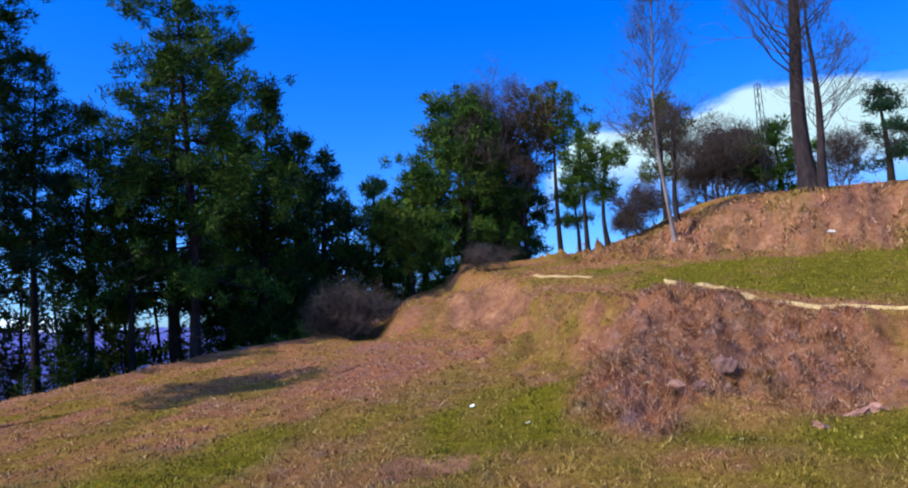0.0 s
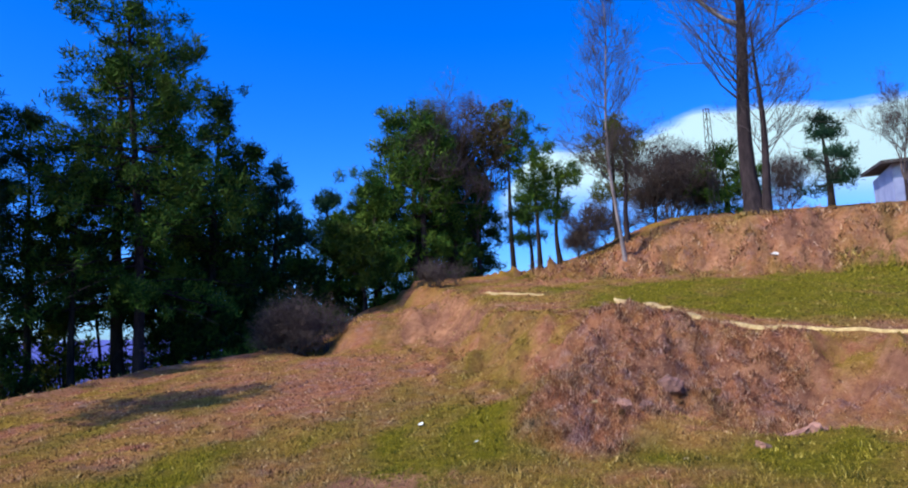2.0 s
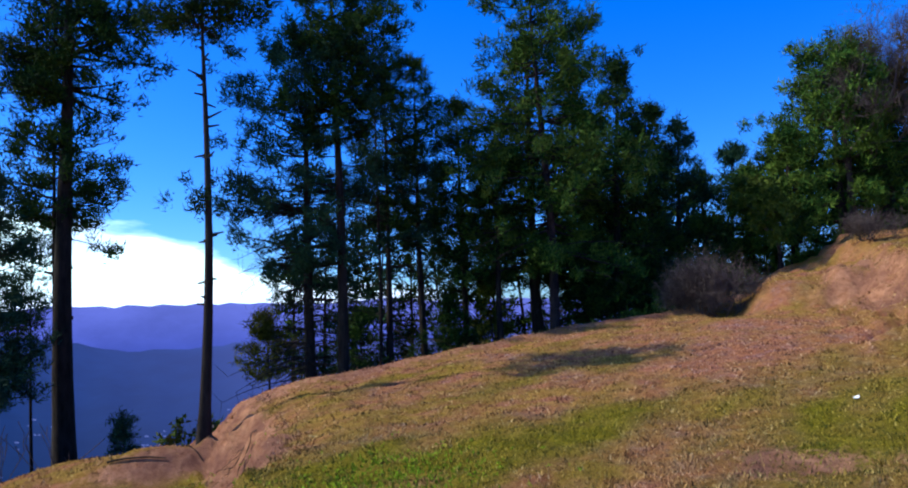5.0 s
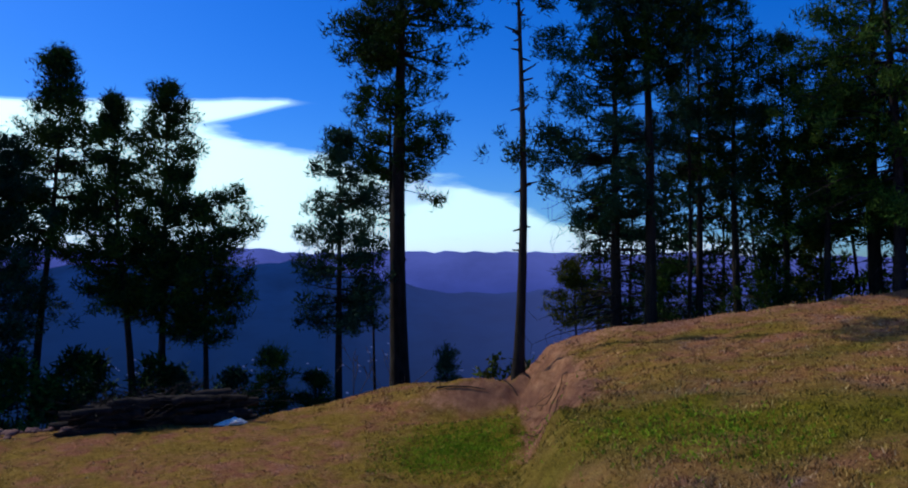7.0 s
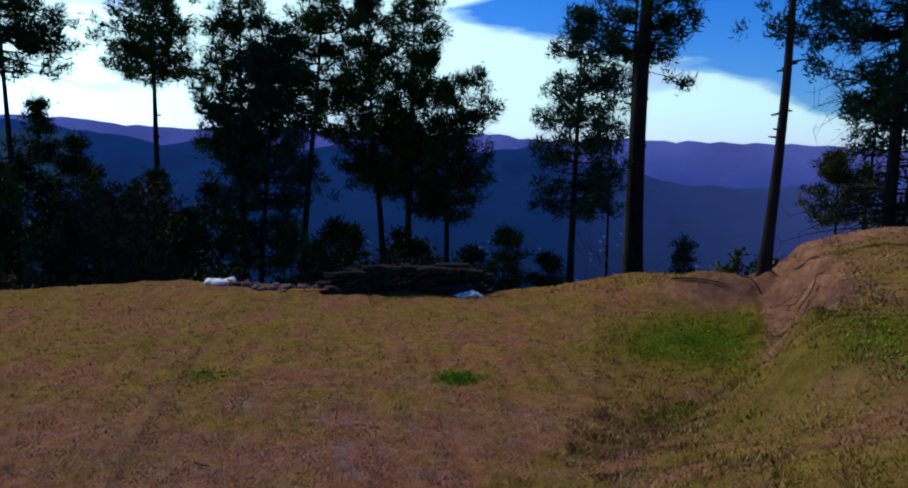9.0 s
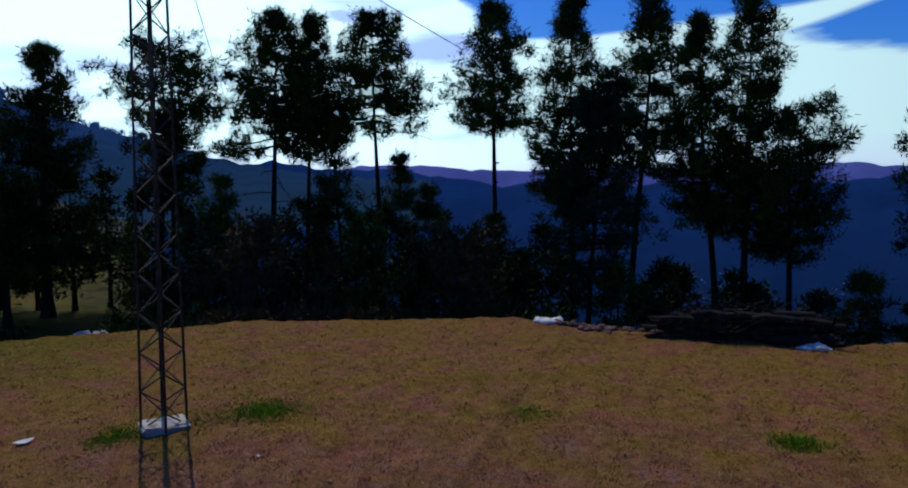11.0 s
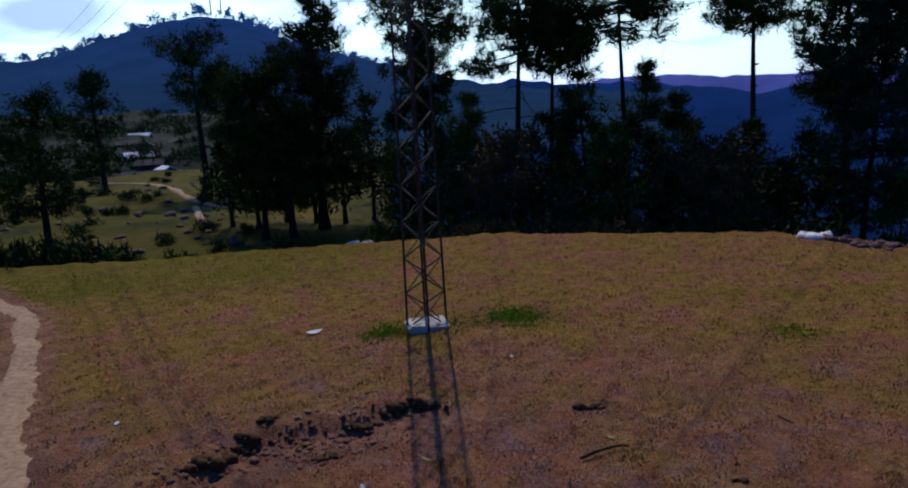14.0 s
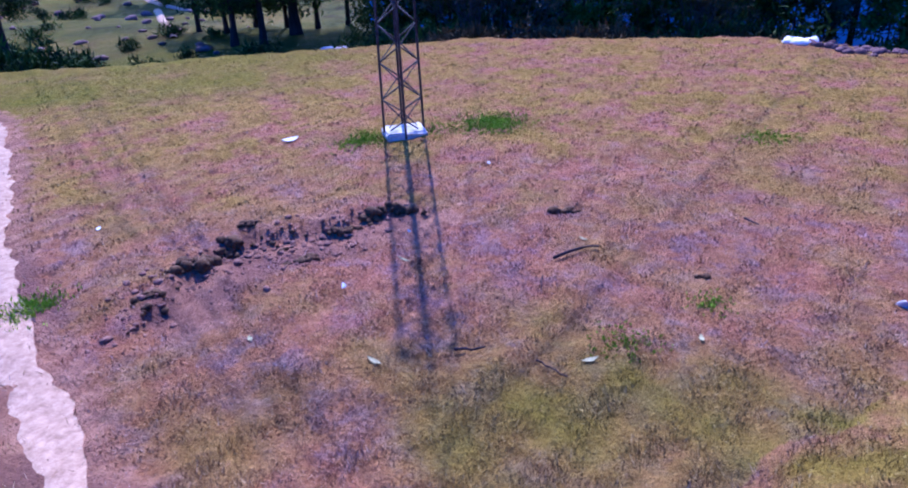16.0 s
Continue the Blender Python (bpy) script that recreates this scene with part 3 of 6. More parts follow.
# ---- trees ----
class Shape:
    """Collects tubes and blades as arrays."""

    def __init__(self):
        self.co, self.tri, self.n, self.wait = [], [], 0, {}

    def add(self, co, tri):
        self.co.append(np.asarray(co, np.float32))
        self.tri.append(np.asarray(tri, np.int32) + self.n)
        self.n += len(co)

    def tube(self, pts, radii, sides=6):
        """A tapered tube along points; tubes of one kind are made together at the end."""
        pts = np.asarray(pts, float)
        self.wait.setdefault((len(pts), sides), []).append((pts, np.asarray(radii, float)))

    def flush(self):
        for (k, sides), jobs in self.wait.items():
            pts, rad = np.stack([j[0] for j in jobs]), np.stack([j[1] for j in jobs])
            way = np.gradient(pts, axis=1)
            way /= np.linalg.norm(way, axis=2, keepdims=True) + 1e-9
            ref = np.where(np.abs(way[:, :1, 2:]) < 0.8, [0.0, 0, 1], [1.0, 0, 0])
            u = np.cross(way, np.broadcast_to(ref, way.shape))
            u /= np.linalg.norm(u, axis=2, keepdims=True) + 1e-9
            v = np.cross(way, u)
            a = np.arange(sides) * 2 * np.pi / sides
            ring = u[:, :, None] * np.cos(a)[:, None] + v[:, :, None] * np.sin(a)[:, None]
            co = (pts[:, :, None] + ring * rad[:, :, None, None]).reshape(-1, 3)
            i, j = np.meshgrid(np.arange(k - 1) * sides, np.arange(sides), indexing="ij")
            j2 = (j + 1) % sides
            a0, b0, c0, d0 = i + j, i + j2, i + sides + j2, i + sides + j
            one = np.concatenate([np.stack([a0, b0, c0], -1).reshape(-1, 3), np.stack([a0, c0, d0], -1).reshape(-1, 3)])
            tri = (one[None] + (np.arange(len(jobs)) * k * sides)[:, None, None]).reshape(-1, 3)
            self.add(co, tri)
        self.wait = {}

    def tufts(self, centres, ways, count, length, width, rng, spread=0.9, loose=0.30):
        """Bursts of needle blades: count at each centre, round the way that it points."""
        c = np.repeat(np.asarray(centres), count, axis=0)
        w = np.repeat(np.asarray(ways), count, axis=0)
        n = len(c)
        dirs = w + rng.normal(0, spread, (n, 3))
        dirs /= np.linalg.norm(dirs, axis=1)[:, None] + 1e-9
        side = np.cross(dirs, rng.normal(0, 1, (n, 3)))
        side /= np.linalg.norm(side, axis=1)[:, None] + 1e-9
        ln = length * rng.uniform(0.55, 1.15, (n, 1))
        root = c + rng.normal(0, loose * length, (n, 3))
        wd = width * rng.uniform(0.7, 1.3, (n, 1))
        co = np.stack([root - side * wd * 0.5 + dirs * ln * 0.15, root + side * wd * 0.5 + dirs * ln * 0.15, root + dirs * ln], 1).reshape(-1, 3)
        self.add(co, np.arange(n * 3).reshape(-1, 3))

    def build(self, name, mat, parent, shade=False):
        self.flush()
        if not self.co:
            return None
        return fast_mesh(name, np.concatenate(self.co), np.concatenate(self.tri), mat, parent, shade)


def stand(az, d, sink=0.05):
    x, y = heading(az, d)
    return x, y, gz(x, y) - sink


def thing(name, x, y, z, label, category, group=""):
    return tagged(new(name), label, category, group), (x, y, z)


def pine(az, d, top_el, bare_el, half, trunk=0.10, lean=(0, 0), seed=1, mat=None, full=1.0, bare=0, profile="oval", label="", sides=8, size=1.15, droop=0.0, blade=1.0, group="pines", bark=None, tier=0.30, stubs=0, knots=(), count=54):
    """A pine at az and d: its tip shows at top_el, the crown's foot at bare_el (degrees), and the crown is half degrees wide to either side."""
    rng = np.random.RandomState(seed)
    x, y, z = stand(az, d)
    h = EYE + d * math.tan(radians(top_el)) - z
    h0 = max(0.12, EYE + d * math.tan(radians(bare_el)) - z)
    rad = d * math.tan(radians(half))
    mat = mat or NEEDLE
    tree = tagged(new("pine_tree"), label or "tall dark green pine with a clear trunk", "tree", group)
    tree.matrix_world = Matrix.Translation((x, y, z))
    wood, crown = Shape(), Shape()
    ks = np.linspace(0, 1, 14)
    bend = rng.normal(0, 0.012 * h, 2)
    axis = np.stack([lean[0] * h * ks + bend[0] * np.sin(ks * 5), lean[1] * h * ks + bend[1] * np.sin(ks * 4 + 1), h * ks], -1)
    flare = 1 + 0.5 * np.exp(-ks * 18)
    wood.tube(axis, np.maximum(trunk * (1 - 0.93 * ks ** 1.2) * flare, 0.008), sides)

    def on_axis(t):
        return np.array([np.interp(t, ks, axis[:, i]) for i in range(3)])

    ch = h - h0
    whorls = max(6, int(ch / (tier * size)))
    cs, ws = [], []
    for k in range(whorls):
        t = (k + rng.uniform(0.1, 0.9)) / whorls
        zz = h0 + ch * t
        if profile == "oval":
            r = rad * (0.25 + 0.75 * math.sin(math.pi * min(1, t * 0.78 + 0.16)))
        elif profile == "tier":
            r = rad * (1.02 - t) ** 0.62 * (0.62 + 0.38 * min(1, t * 3)) * (0.8 + 0.3 * abs(math.sin(k * 1.3 + seed)))
        elif profile == "spire":
            r = rad * min(1.0, 0.72 + 1.3 * t) * (1.04 - t) ** 0.78 * 1.16
        elif profile == "cone":
            r = rad * (1.03 - t) ** 0.75 * (0.72 + 0.28 * min(1, t * 5))
        else:
            r = rad * (0.45 + 0.55 * math.sin(math.pi * (0.12 + 0.72 * t)))
        for b in range(rng.randint(5, 9)):
            if rng.rand() > full:
                continue
            ang = rng.uniform(0, 2 * np.pi)
            lobe = 0.98 + 0.16 * math.sin(2 * ang + 5.1 * t + seed) + 0.12 * math.sin(3 * ang - 11 * t + 2 * seed)
            rr = max(0.12, r * rng.uniform(0.62, 1.12) * lobe)
            rise = rr * (0.55 * t - 0.10 - droop + rng.uniform(-0.12, 0.22))
            start = on_axis(zz / h)
            end = start + np.array([math.cos(ang) * rr, math.sin(ang) * rr, rise])
            mid = (start + end) / 2 + np.array([0, 0, -0.07 * rr - droop * 0.1])
            tt = np.linspace(0, 1, 5)[:, None]
            path = (1 - tt) ** 2 * start + 2 * tt * (1 - tt) * mid + tt ** 2 * end
            wood.tube(path, np.linspace(max(0.008, trunk * 0.22 * (1 - 0.6 * t)), 0.005, 5), 4)
            n = max(2, int(rr / (0.20 * size)))
            for q in range(n):
                f = 1 - 0.72 * (q / n)
                at = (1 - f) ** 2 * start + 2 * f * (1 - f) * mid + f ** 2 * end
                off = rng.normal(0, 0.07 * size + 0.10 * rr * (q > 0), 3) * [1, 1, 0.5]
                cs.append(at + off)
                ws.append(np.array([math.cos(ang) * 0.4, math.sin(ang) * 0.4, 0.45]))
    tip = on_axis(1.0)
    for k in range(5):
        cs.append(tip - [0, 0, 0.10 * k * size])
        ws.append(np.array([0, 0, 1.0]))
    for k in range(bare):
        zz = h * rng.uniform(0.10, max(0.12, h0 / h + 0.25))
        ang, rr = rng.uniform(0, 6.28), rad * rng.uniform(0.35, 1.0)
        start = on_axis(zz / h)
        end = start + np.array([math.cos(ang) * rr, math.sin(ang) * rr, -rr * rng.uniform(0.0, 0.45)])
        bow = (start + end) / 2 + [0, 0, 0.14 * rr]
        tt = np.linspace(0, 1, 5)[:, None]
        path = (1 - tt) ** 2 * start + 2 * tt * (1 - tt) * bow + tt ** 2 * end
        wood.tube(path, np.linspace(0.018, 0.004, 5), 4)
        for q in range(4):
            s0 = path[rng.randint(2, 5)]
            wood.tube(np.stack([s0, s0 + rng.normal(0, 0.22, 3) + [0, 0, -0.06]]), [0.006, 0.002], 3)
    # broken stubs and single needle clumps on the trunk
    for k in range(stubs):
        t = rng.uniform(0.25, h0 / h)
        ang, ln = rng.uniform(0, 6.28), rng.uniform(0.10, 0.26)
        p = on_axis(t)
        out = np.array([math.cos(ang), math.sin(ang), rng.uniform(-0.3, 0.5)])
        wood.tube(np.stack([p, p + out * ln]), [trunk * 0.30, trunk * 0.14], 5)
    for k_el, k_off in knots:
        p = on_axis((EYE + d * math.tan(radians(k_el)) - z) / h)
        out = np.array([-math.cos(radians(az)), -math.sin(radians(az)), 0.25]) * d * math.tan(radians(k_off))
        wood.tube(np.stack([p, p + out]), [0.016, 0.008], 4)
        for q in range(4):
            cs.append(p + out * rng.uniform(0.6, 1.1) + rng.normal(0, 0.07, 3))
            ws.append(np.array([0, 0, 0.6]))
    if cs:
        crown.tufts(np.array(cs), np.array(ws), count, 0.175 * size, 0.028 * size * blade, rng, 0.85, 0.40)
    wood.build("trunk", bark or BARK, tree, True)
    crown.build("crown", mat, tree)
    return tree


def grow(shape, rng, p, way, length, radius, depth, tips, spread=0.55, lift=0.15, kids=3, keep=0.68, thin=0.003):
    """A bare limb that forks again and again."""
    n = 4 if radius > 0.02 else 2
    pts, q, w = [p], p.copy(), way / np.linalg.norm(way)
    jit = rng.normal(0, 0.10, (n, 3))
    jit[:, 2] += lift * 0.25
    for i in range(n):
        w = w + jit[i]
        w = w / math.sqrt(w @ w)
        q = q + w * (length / n)
        pts.append(q)
    shape.tube(np.array(pts), np.linspace(radius, max(thin, radius * 0.55), n + 1), 6 if radius > 0.03 else 3)
    if depth == 0:
        tips.append((q, w))
        return
    for i in range(kids):
        at = pts[rng.randint(max(1, n - 2), n + 1)] if i else pts[-1]
        v = w + rng.normal(0, spread, 3) + [0, 0, lift]
        grow(shape, rng, np.array(at, float), v, length * keep * rng.uniform(0.75, 1.15), max(thin, radius * rng.uniform(0.45, 0.62)), depth - 1, tips, spread, lift, kids, keep, thin)


def bare_tree(az, d, top_el, trunk, seed, bark, label, stems=1, first=0.35, depth=5, spread=0.5, lift=0.25, kids=3, lean=(0, 0), name="bare_tree", twig=None, leaf=None, thin=0.004, keep=0.68, leaves=8, group="", leafw=0.07):
    rng = np.random.RandomState(seed)
    x, y, z = stand(az, d)
    h = EYE + d * math.tan(radians(top_el)) - z
    tree = tagged(new(name), label, "tree" if h > 2.5 else "shrub", group)
    tree.matrix_world = Matrix.Translation((x, y, z))
    limbs, tips = Shape(), []
    for s in range(stems):
        off = rng.normal(0, 0.12 + trunk, 3) * [1, 1, 0] * (stems > 1)
        tall = h * first * rng.uniform(0.9, 1.1)
        ks = np.linspace(0, 1, 6)
        axis = np.stack([off[0] * (1 + ks) + lean[0] * tall * ks, off[1] * (1 + ks) + lean[1] * tall * ks, tall * ks], -1)
        wood = Shape()
        wood.tube(axis, trunk * (1 - 0.35 * ks) * (1 + 0.4 * np.exp(-ks * 9)), 9)
        wood.build("trunk" if stems == 1 else "stem", bark, tree, True)
        reach = (h - tall) / sum(keep ** i for i in range(depth)) * 1.1
        for i in range(kids + 1):
            way = np.array([0, 0, 1.0]) + rng.normal(0, spread * (0.9 if i else 0.2), 3)
            grow(limbs, rng, axis[-1 if i < 2 else -2].astype(float), way, reach * rng.uniform(0.8, 1.15), trunk * 0.55, depth - 1, tips, spread, lift, kids, keep, thin)
    limbs.build("branching", twig or bark, tree, True)
    if leaf and tips:
        c = Shape()
        c.tufts(np.array([t[0] for t in tips]), np.array([t[1] for t in tips]), leaves, 0.16 if leafw > 0.03 else 0.3, leafw, rng, 1.2)
        c.build("crown", leaf, tree)
    return tree


def leader_tree(az, d, top_el, trunk, seed, bark, twig, label, first, reach, limbs, lean=(0, 0), rise=0.8, thick=0.25, haze=0, boughs=()):
    """A bare tree with one trunk to its top and side limbs that fork into twigs."""
    rng = np.random.RandomState(seed)
    x, y, z = stand(az, d, 0.35)
    h = EYE + d * math.tan(radians(top_el)) - z
    tree = tagged(new("bare_tree"), label, "tree")
    tree.matrix_world = Matrix.Translation((x, y, z))
    wood, bough, tips = Shape(), Shape(), []
    ks = np.linspace(0, 1, 16)
    axis = np.stack([lean[0] * h * ks + 0.012 * h * np.sin(ks * 7 + seed), lean[1] * h * ks + 0.012 * h * np.sin(ks * 6), h * ks], -1)
    wood.tube(axis, trunk * (1 - 0.9 * ks) * (1 + 0.5 * np.exp(-ks * 22)), 10)
    for k in range(limbs):
        t = first + (0.97 - first) * ((k + rng.rand()) / limbs)
        at = np.array([np.interp(t, ks, axis[:, i]) for i in range(3)])
        a = rng.uniform(0, 6.28)
        way = np.array([math.cos(a), math.sin(a), rise * rng.uniform(0.6, 1.3)])
        ln = reach * (1.1 - t) / (1.1 - first) * rng.uniform(0.35, 0.75)
        grow(bough, rng, at, way, ln, max(0.012, trunk * (1 - 0.9 * t) * thick * 1.6), 3, tips, 0.42, 0.22, 3, 0.66, 0.004)
    # great limbs: where they leave the trunk, how far to the side and how high they reach, and their bark
    for t, side, up, thick_, mat in boughs:
        at = np.array([np.interp(t, ks, axis[:, i]) for i in range(3)])
        out = np.array([-math.cos(radians(az)), -math.sin(radians(az)), 0])
        u = np.linspace(0, 1, 9)[:, None]
        path = at + out * side * u ** 0.8 + np.array([0, 0, up]) * u ** 1.2 + rng.normal(0, 0.05, (9, 3)) * u
        one = Shape()
        one.tube(path, thick_ * np.linspace(1, 0.3, 9), 8)
        one.build("limb", mat, tree, True)
        for q in range(12):
            p = path[rng.randint(2, 9)]
            grow(bough, rng, p.copy(), np.array([rng.normal(0, 0.6), rng.normal(0, 0.6), 0.7]), rng.uniform(0.3, 0.7), 0.012, 3, tips, 0.42, 0.2, 3, 0.66, 0.004)
    if haze and tips:
        fine = Shape()
        fine.tufts(np.array([q[0] for q in tips]), np.array([q[1] for q in tips]), haze, 0.34, 0.009, rng, 0.5)
        fine.build("twig_spray", HAZE, tree)
    wood.build("trunk", bark, tree, True)
    bough.build("branching", twig, tree, True)
    return tree


# pines below the lawn's far edge
FEATHER = "slender dark pine with a clear trunk below the lawn's edge"
BUSHY = "young bushy pine below the lawn's edge"
pine(107.9, 21.9, 12.9, 3.2, 5.0, 0.14, seed=11, bare=26, full=0.9, profile="spire", label="dark pine with open crown and drooping lower boughs", tier=0.17)
pine(105.4, 22.4, 12.8, 3.2, 3.4, 0.11, seed=12, full=0.9, profile="spire", label=FEATHER, tier=0.17)
pine(100.1, 21.4, 13.0, 5.0, 4.6, 0.12, seed=13, bare=22, profile="spire", droop=0.10, label="round-topped dark pine with bare lower boughs", tier=0.16)
pine(90.9, 21.2, 13.6, 4.6, 3.5, 0.12, seed=14, profile="spire", stubs=8, lean=(0.02, -0.01), label=FEATHER, tier=0.16)
pine(85.2, 21.6, 13.8, -1.6, 3.4, 0.12, seed=15, profile="spire", lean=(0.02, 0), label=FEATHER, tier=0.17)
pine(83.4, 20.4, 8.7, -9.0, 3.2, 0.09, seed=16, mat=NEEDLE_BLUE, profile="oval", tier=0.2, label="dark green pine with boughs to the ground")
pine(80.1, 21.0, 14.8, 1.6, 3.6, 0.12, seed=17, profile="spire", lean=(0.012, 0), label=FEATHER, tier=0.17)
pine(75.2, 20.2, 12.0, -2.6, 3.3, 0.12, seed=18, profile="spire", label="dense dark pine with pointed top", tier=0.2)
pine(72.6, 20.6, 13.1, -3.1, 4.0, 0.13, seed=19, profile="spire", label="dense dark pine with pointed top", tier=0.2)
pine(69.7, 20.0, 4.8, -5.0, 4.0, 0.11, seed=20, profile="round", label="broad low dark pine", tier=0.2)
pine(59.9, 18.0, 10.3, -4.6, 4.2, 0.11, seed=21, full=1.0, mat=NEEDLE_BLUE, profile="spire", tier=0.23, bare=6, label="open blue-green young pine with tiered boughs")
pine(54.2, 19.5, 31.0, 15.8, 6.8, 0.27, seed=22, stubs=16, profile="round", lean=(-0.024, -0.032), label="tall thick-trunked dark pine with a high crown", size=1.35, tier=0.2)
pine(55.7, 19.8, 13.6, 7.2, 4.4, 0.17, seed=23, stubs=10, knots=((6.6, -3.6),), profile="round", full=0.85, label="dark pine with a leaning rough trunk", size=1.3, lean=(-0.01, 0), tier=0.2)
pine(57.2, 20.5, 9.0, 2.0, 1.6, 0.05, seed=123, full=0.6, label="thin pale sapling beside the thick pine", mat=NEEDLE_BLUE)
pine(45.9, 12.3, 28.0, 21.2, 5.2, 0.085, seed=24, profile="round", lean=(0.004, 0), stubs=26, knots=((8.6, 0.9),), label="single tall pine with a clean slim trunk", size=0.95, tier=0.2)
pine(51.5, 17.0, -6.0, -11, 1.6, 0.03, seed=25, profile="cone", mat=NEEDLE_BLUE, label=BUSHY, size=0.8)
pine(65.1, 16.8, -6.0, -10.8, 2.3, 0.04, seed=26, profile="cone", label=BUSHY, size=0.9)
pine(61.7, 17.0, -7.8, -10.8, 1.9, 0.03, seed=27, profile="cone", label=BUSHY, size=0.8)
pine(95.9, 21.4, -0.2, -9.5, 2.9, 0.06, seed=28, profile="cone", label=BUSHY)
pine(98.3, 23.4, 2.3, -4.5, 1.5, 0.06, seed=29, profile="oval", label=BUSHY)
pine(103.0, 21.0, 5.2, -9.3, 3.3, 0.09, seed=30, profile="cone", label="dense dark pine with boughs to the ground")
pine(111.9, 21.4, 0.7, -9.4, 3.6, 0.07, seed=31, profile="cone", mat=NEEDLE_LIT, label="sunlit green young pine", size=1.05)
pine(91.1, 20.8, -2.2, -9.8, 2.6, 0.06, seed=32, profile="cone", label=BUSHY)
pine(115.9, 22.4, 10.0, 4.6, 3.6, 0.14, seed=33, profile="round", full=1.0, label="dark pine with ragged boughs behind the mast", tier=0.17)
pine(115.2, 22.8, 4.8, 0.0, 3.0, 0.10, seed=233, profile="round", label="dark pine with a low broad crown behind the mast", tier=0.17)
pine(123.3, 21.9, 9.6, -5.5, 4.8, 0.14, seed=34, profile="spire", label="tall broad dark pine", tier=0.2)
pine(126.0, 20.9, 4.0, -5.6, 2.6, 0.09, seed=134, profile="oval", label="leaning dark pine by the lawn", lean=(0.03, 0.02))
pine(127.9, 20.9, 3.0, -6.0, 3.0, 0.09, seed=35, profile="oval", label="dark pine with twin stems", mat=NEEDLE, tier=0.2)
pine(131.8, 38.0, 5.7, 1.4, 2.6, 0.18, seed=36, profile="round", size=2.0, label="far flat-topped dark pine")
pine(129.8, 36.0, 4.2, -3.0, 1.8, 0.16, seed=136, profile="oval", size=2.0, label="far dark pine above the field")
pine(138.6, 44.0, 3.6, -2.2, 2.2, 0.16, seed=37, profile="cone", size=2.4, label="far dark pine on the field's edge")
pine(142.4, 19.0, 1.9, -6.0, 3.0, 0.10, seed=38, profile="oval", label="dark pine at the lawn's corner")
pine(146.5, 21.0, 0.0, -6.0, 3.0, 0.10, seed=138, profile="oval", label="dark pine at the lawn's corner")
for k, (az, top) in enumerate([(88.6, -5.0), (93.6, -4.2), (98.0, -3.0), (100.6, -1.5), (105.5, -1.0), (108.6, -2.5), (114.3, -2.0), (117.6, -3.0), (77.0, -6.2), (79.5, -7.6), (86.0, -5.5), (71.6, -7.2), (87.4, -3.0), (90.0, -5.8), (96.8, -4.8), (102.0, -3.0), (104.2, -5.0), (107.0, -5.0), (110.2, -6.0), (113.0, -5.0), (116.4, -5.8), (81.6, -6.0), (73.2, -6.5), (67.4, -7.5), (78.4, -5.5)]):
    pine(az, 19.6 + 0.5 * (k % 3), top, -10.2, 2.1, 0.04, seed=200 + k, profile="cone", count=16, blade=2.2, label="dark young pine in the undergrowth", mat=(NEEDLE_LIT, NEEDLE_OLIVE, NEEDLE_BLUE)[k % 3] if k % 2 else NEEDLE, group="undergrowth pines")
for k, (az, top) in enumerate([(92.4, -1.0), (95.0, 0.5), (97.4, -1.5), (99.6, 1.0), (102.0, 0.2), (104.6, 1.2), (107.2, 0.6), (109.8, -0.6), (112.4, 0.8), (114.8, 1.4), (117.2, 0.6), (119.6, 1.2), (121.8, 1.8), (124.0, 0.6), (126.2, 0.4), (128.4, -0.6), (130.2, -1.8)]):
    pine(az, 23.0 + 0.6 * (k % 3), top - (2.4 if az < 113 else 0.0), -6.4 if az > 118.5 else -11.0, 2.4, 0.07, seed=320 + k, profile="cone", size=1.35, tier=0.36, count=16, blade=2.2, label="dark young pine in the undergrowth", group="undergrowth pines")
# the dense stand ahead on the left, below the terrace's edge
pine(38.5, 18.5, 20.6, 2.5, 6.9, 0.16, seed=41, profile="oval", mat=NEEDLE_BLUE, bare=200, full=0.85, label="blue-green pine with many bare drooping lower boughs", tier=0.33)
pine(36.1, 18.0, 28.0, 13.0, 5.2, 0.15, seed=42, profile="oval", bare=10, label="tall dark pine with a bare middle trunk")
pine(33.6, 20.5, 26.0, 17.5, 2.6, 0.06, seed=142, profile="round", label="thin dark pine leaning out of the stand", lean=(0.03, 0))
pine(32.4, 21.0, 18.8, 6.0, 4.8, 0.12, seed=43, profile="cone", bare=70, mat=NEEDLE_BLUE, label="blue-green pine with bare lower boughs", tier=0.33)
pine(29.9, 21.5, 19.2, 7.0, 4.8, 0.13, seed=44, profile="cone", bare=30, label="dark pine with bare lower boughs", tier=0.33)
pine(26.6, 22.0, 16.5, 2.5, 5.0, 0.12, seed=45, profile="cone", bare=16, label="dark pine in the dense stand", tier=0.33)
pine(23.8, 21.0, 13.0, 2.5, 3.6, 0.12, seed=145, profile="cone", bare=10, mat=NEEDLE, label="dark pine in the dense stand", tier=0.33)
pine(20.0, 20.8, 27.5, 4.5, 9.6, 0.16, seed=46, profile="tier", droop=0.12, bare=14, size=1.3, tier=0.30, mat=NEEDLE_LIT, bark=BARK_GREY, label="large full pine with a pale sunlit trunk")
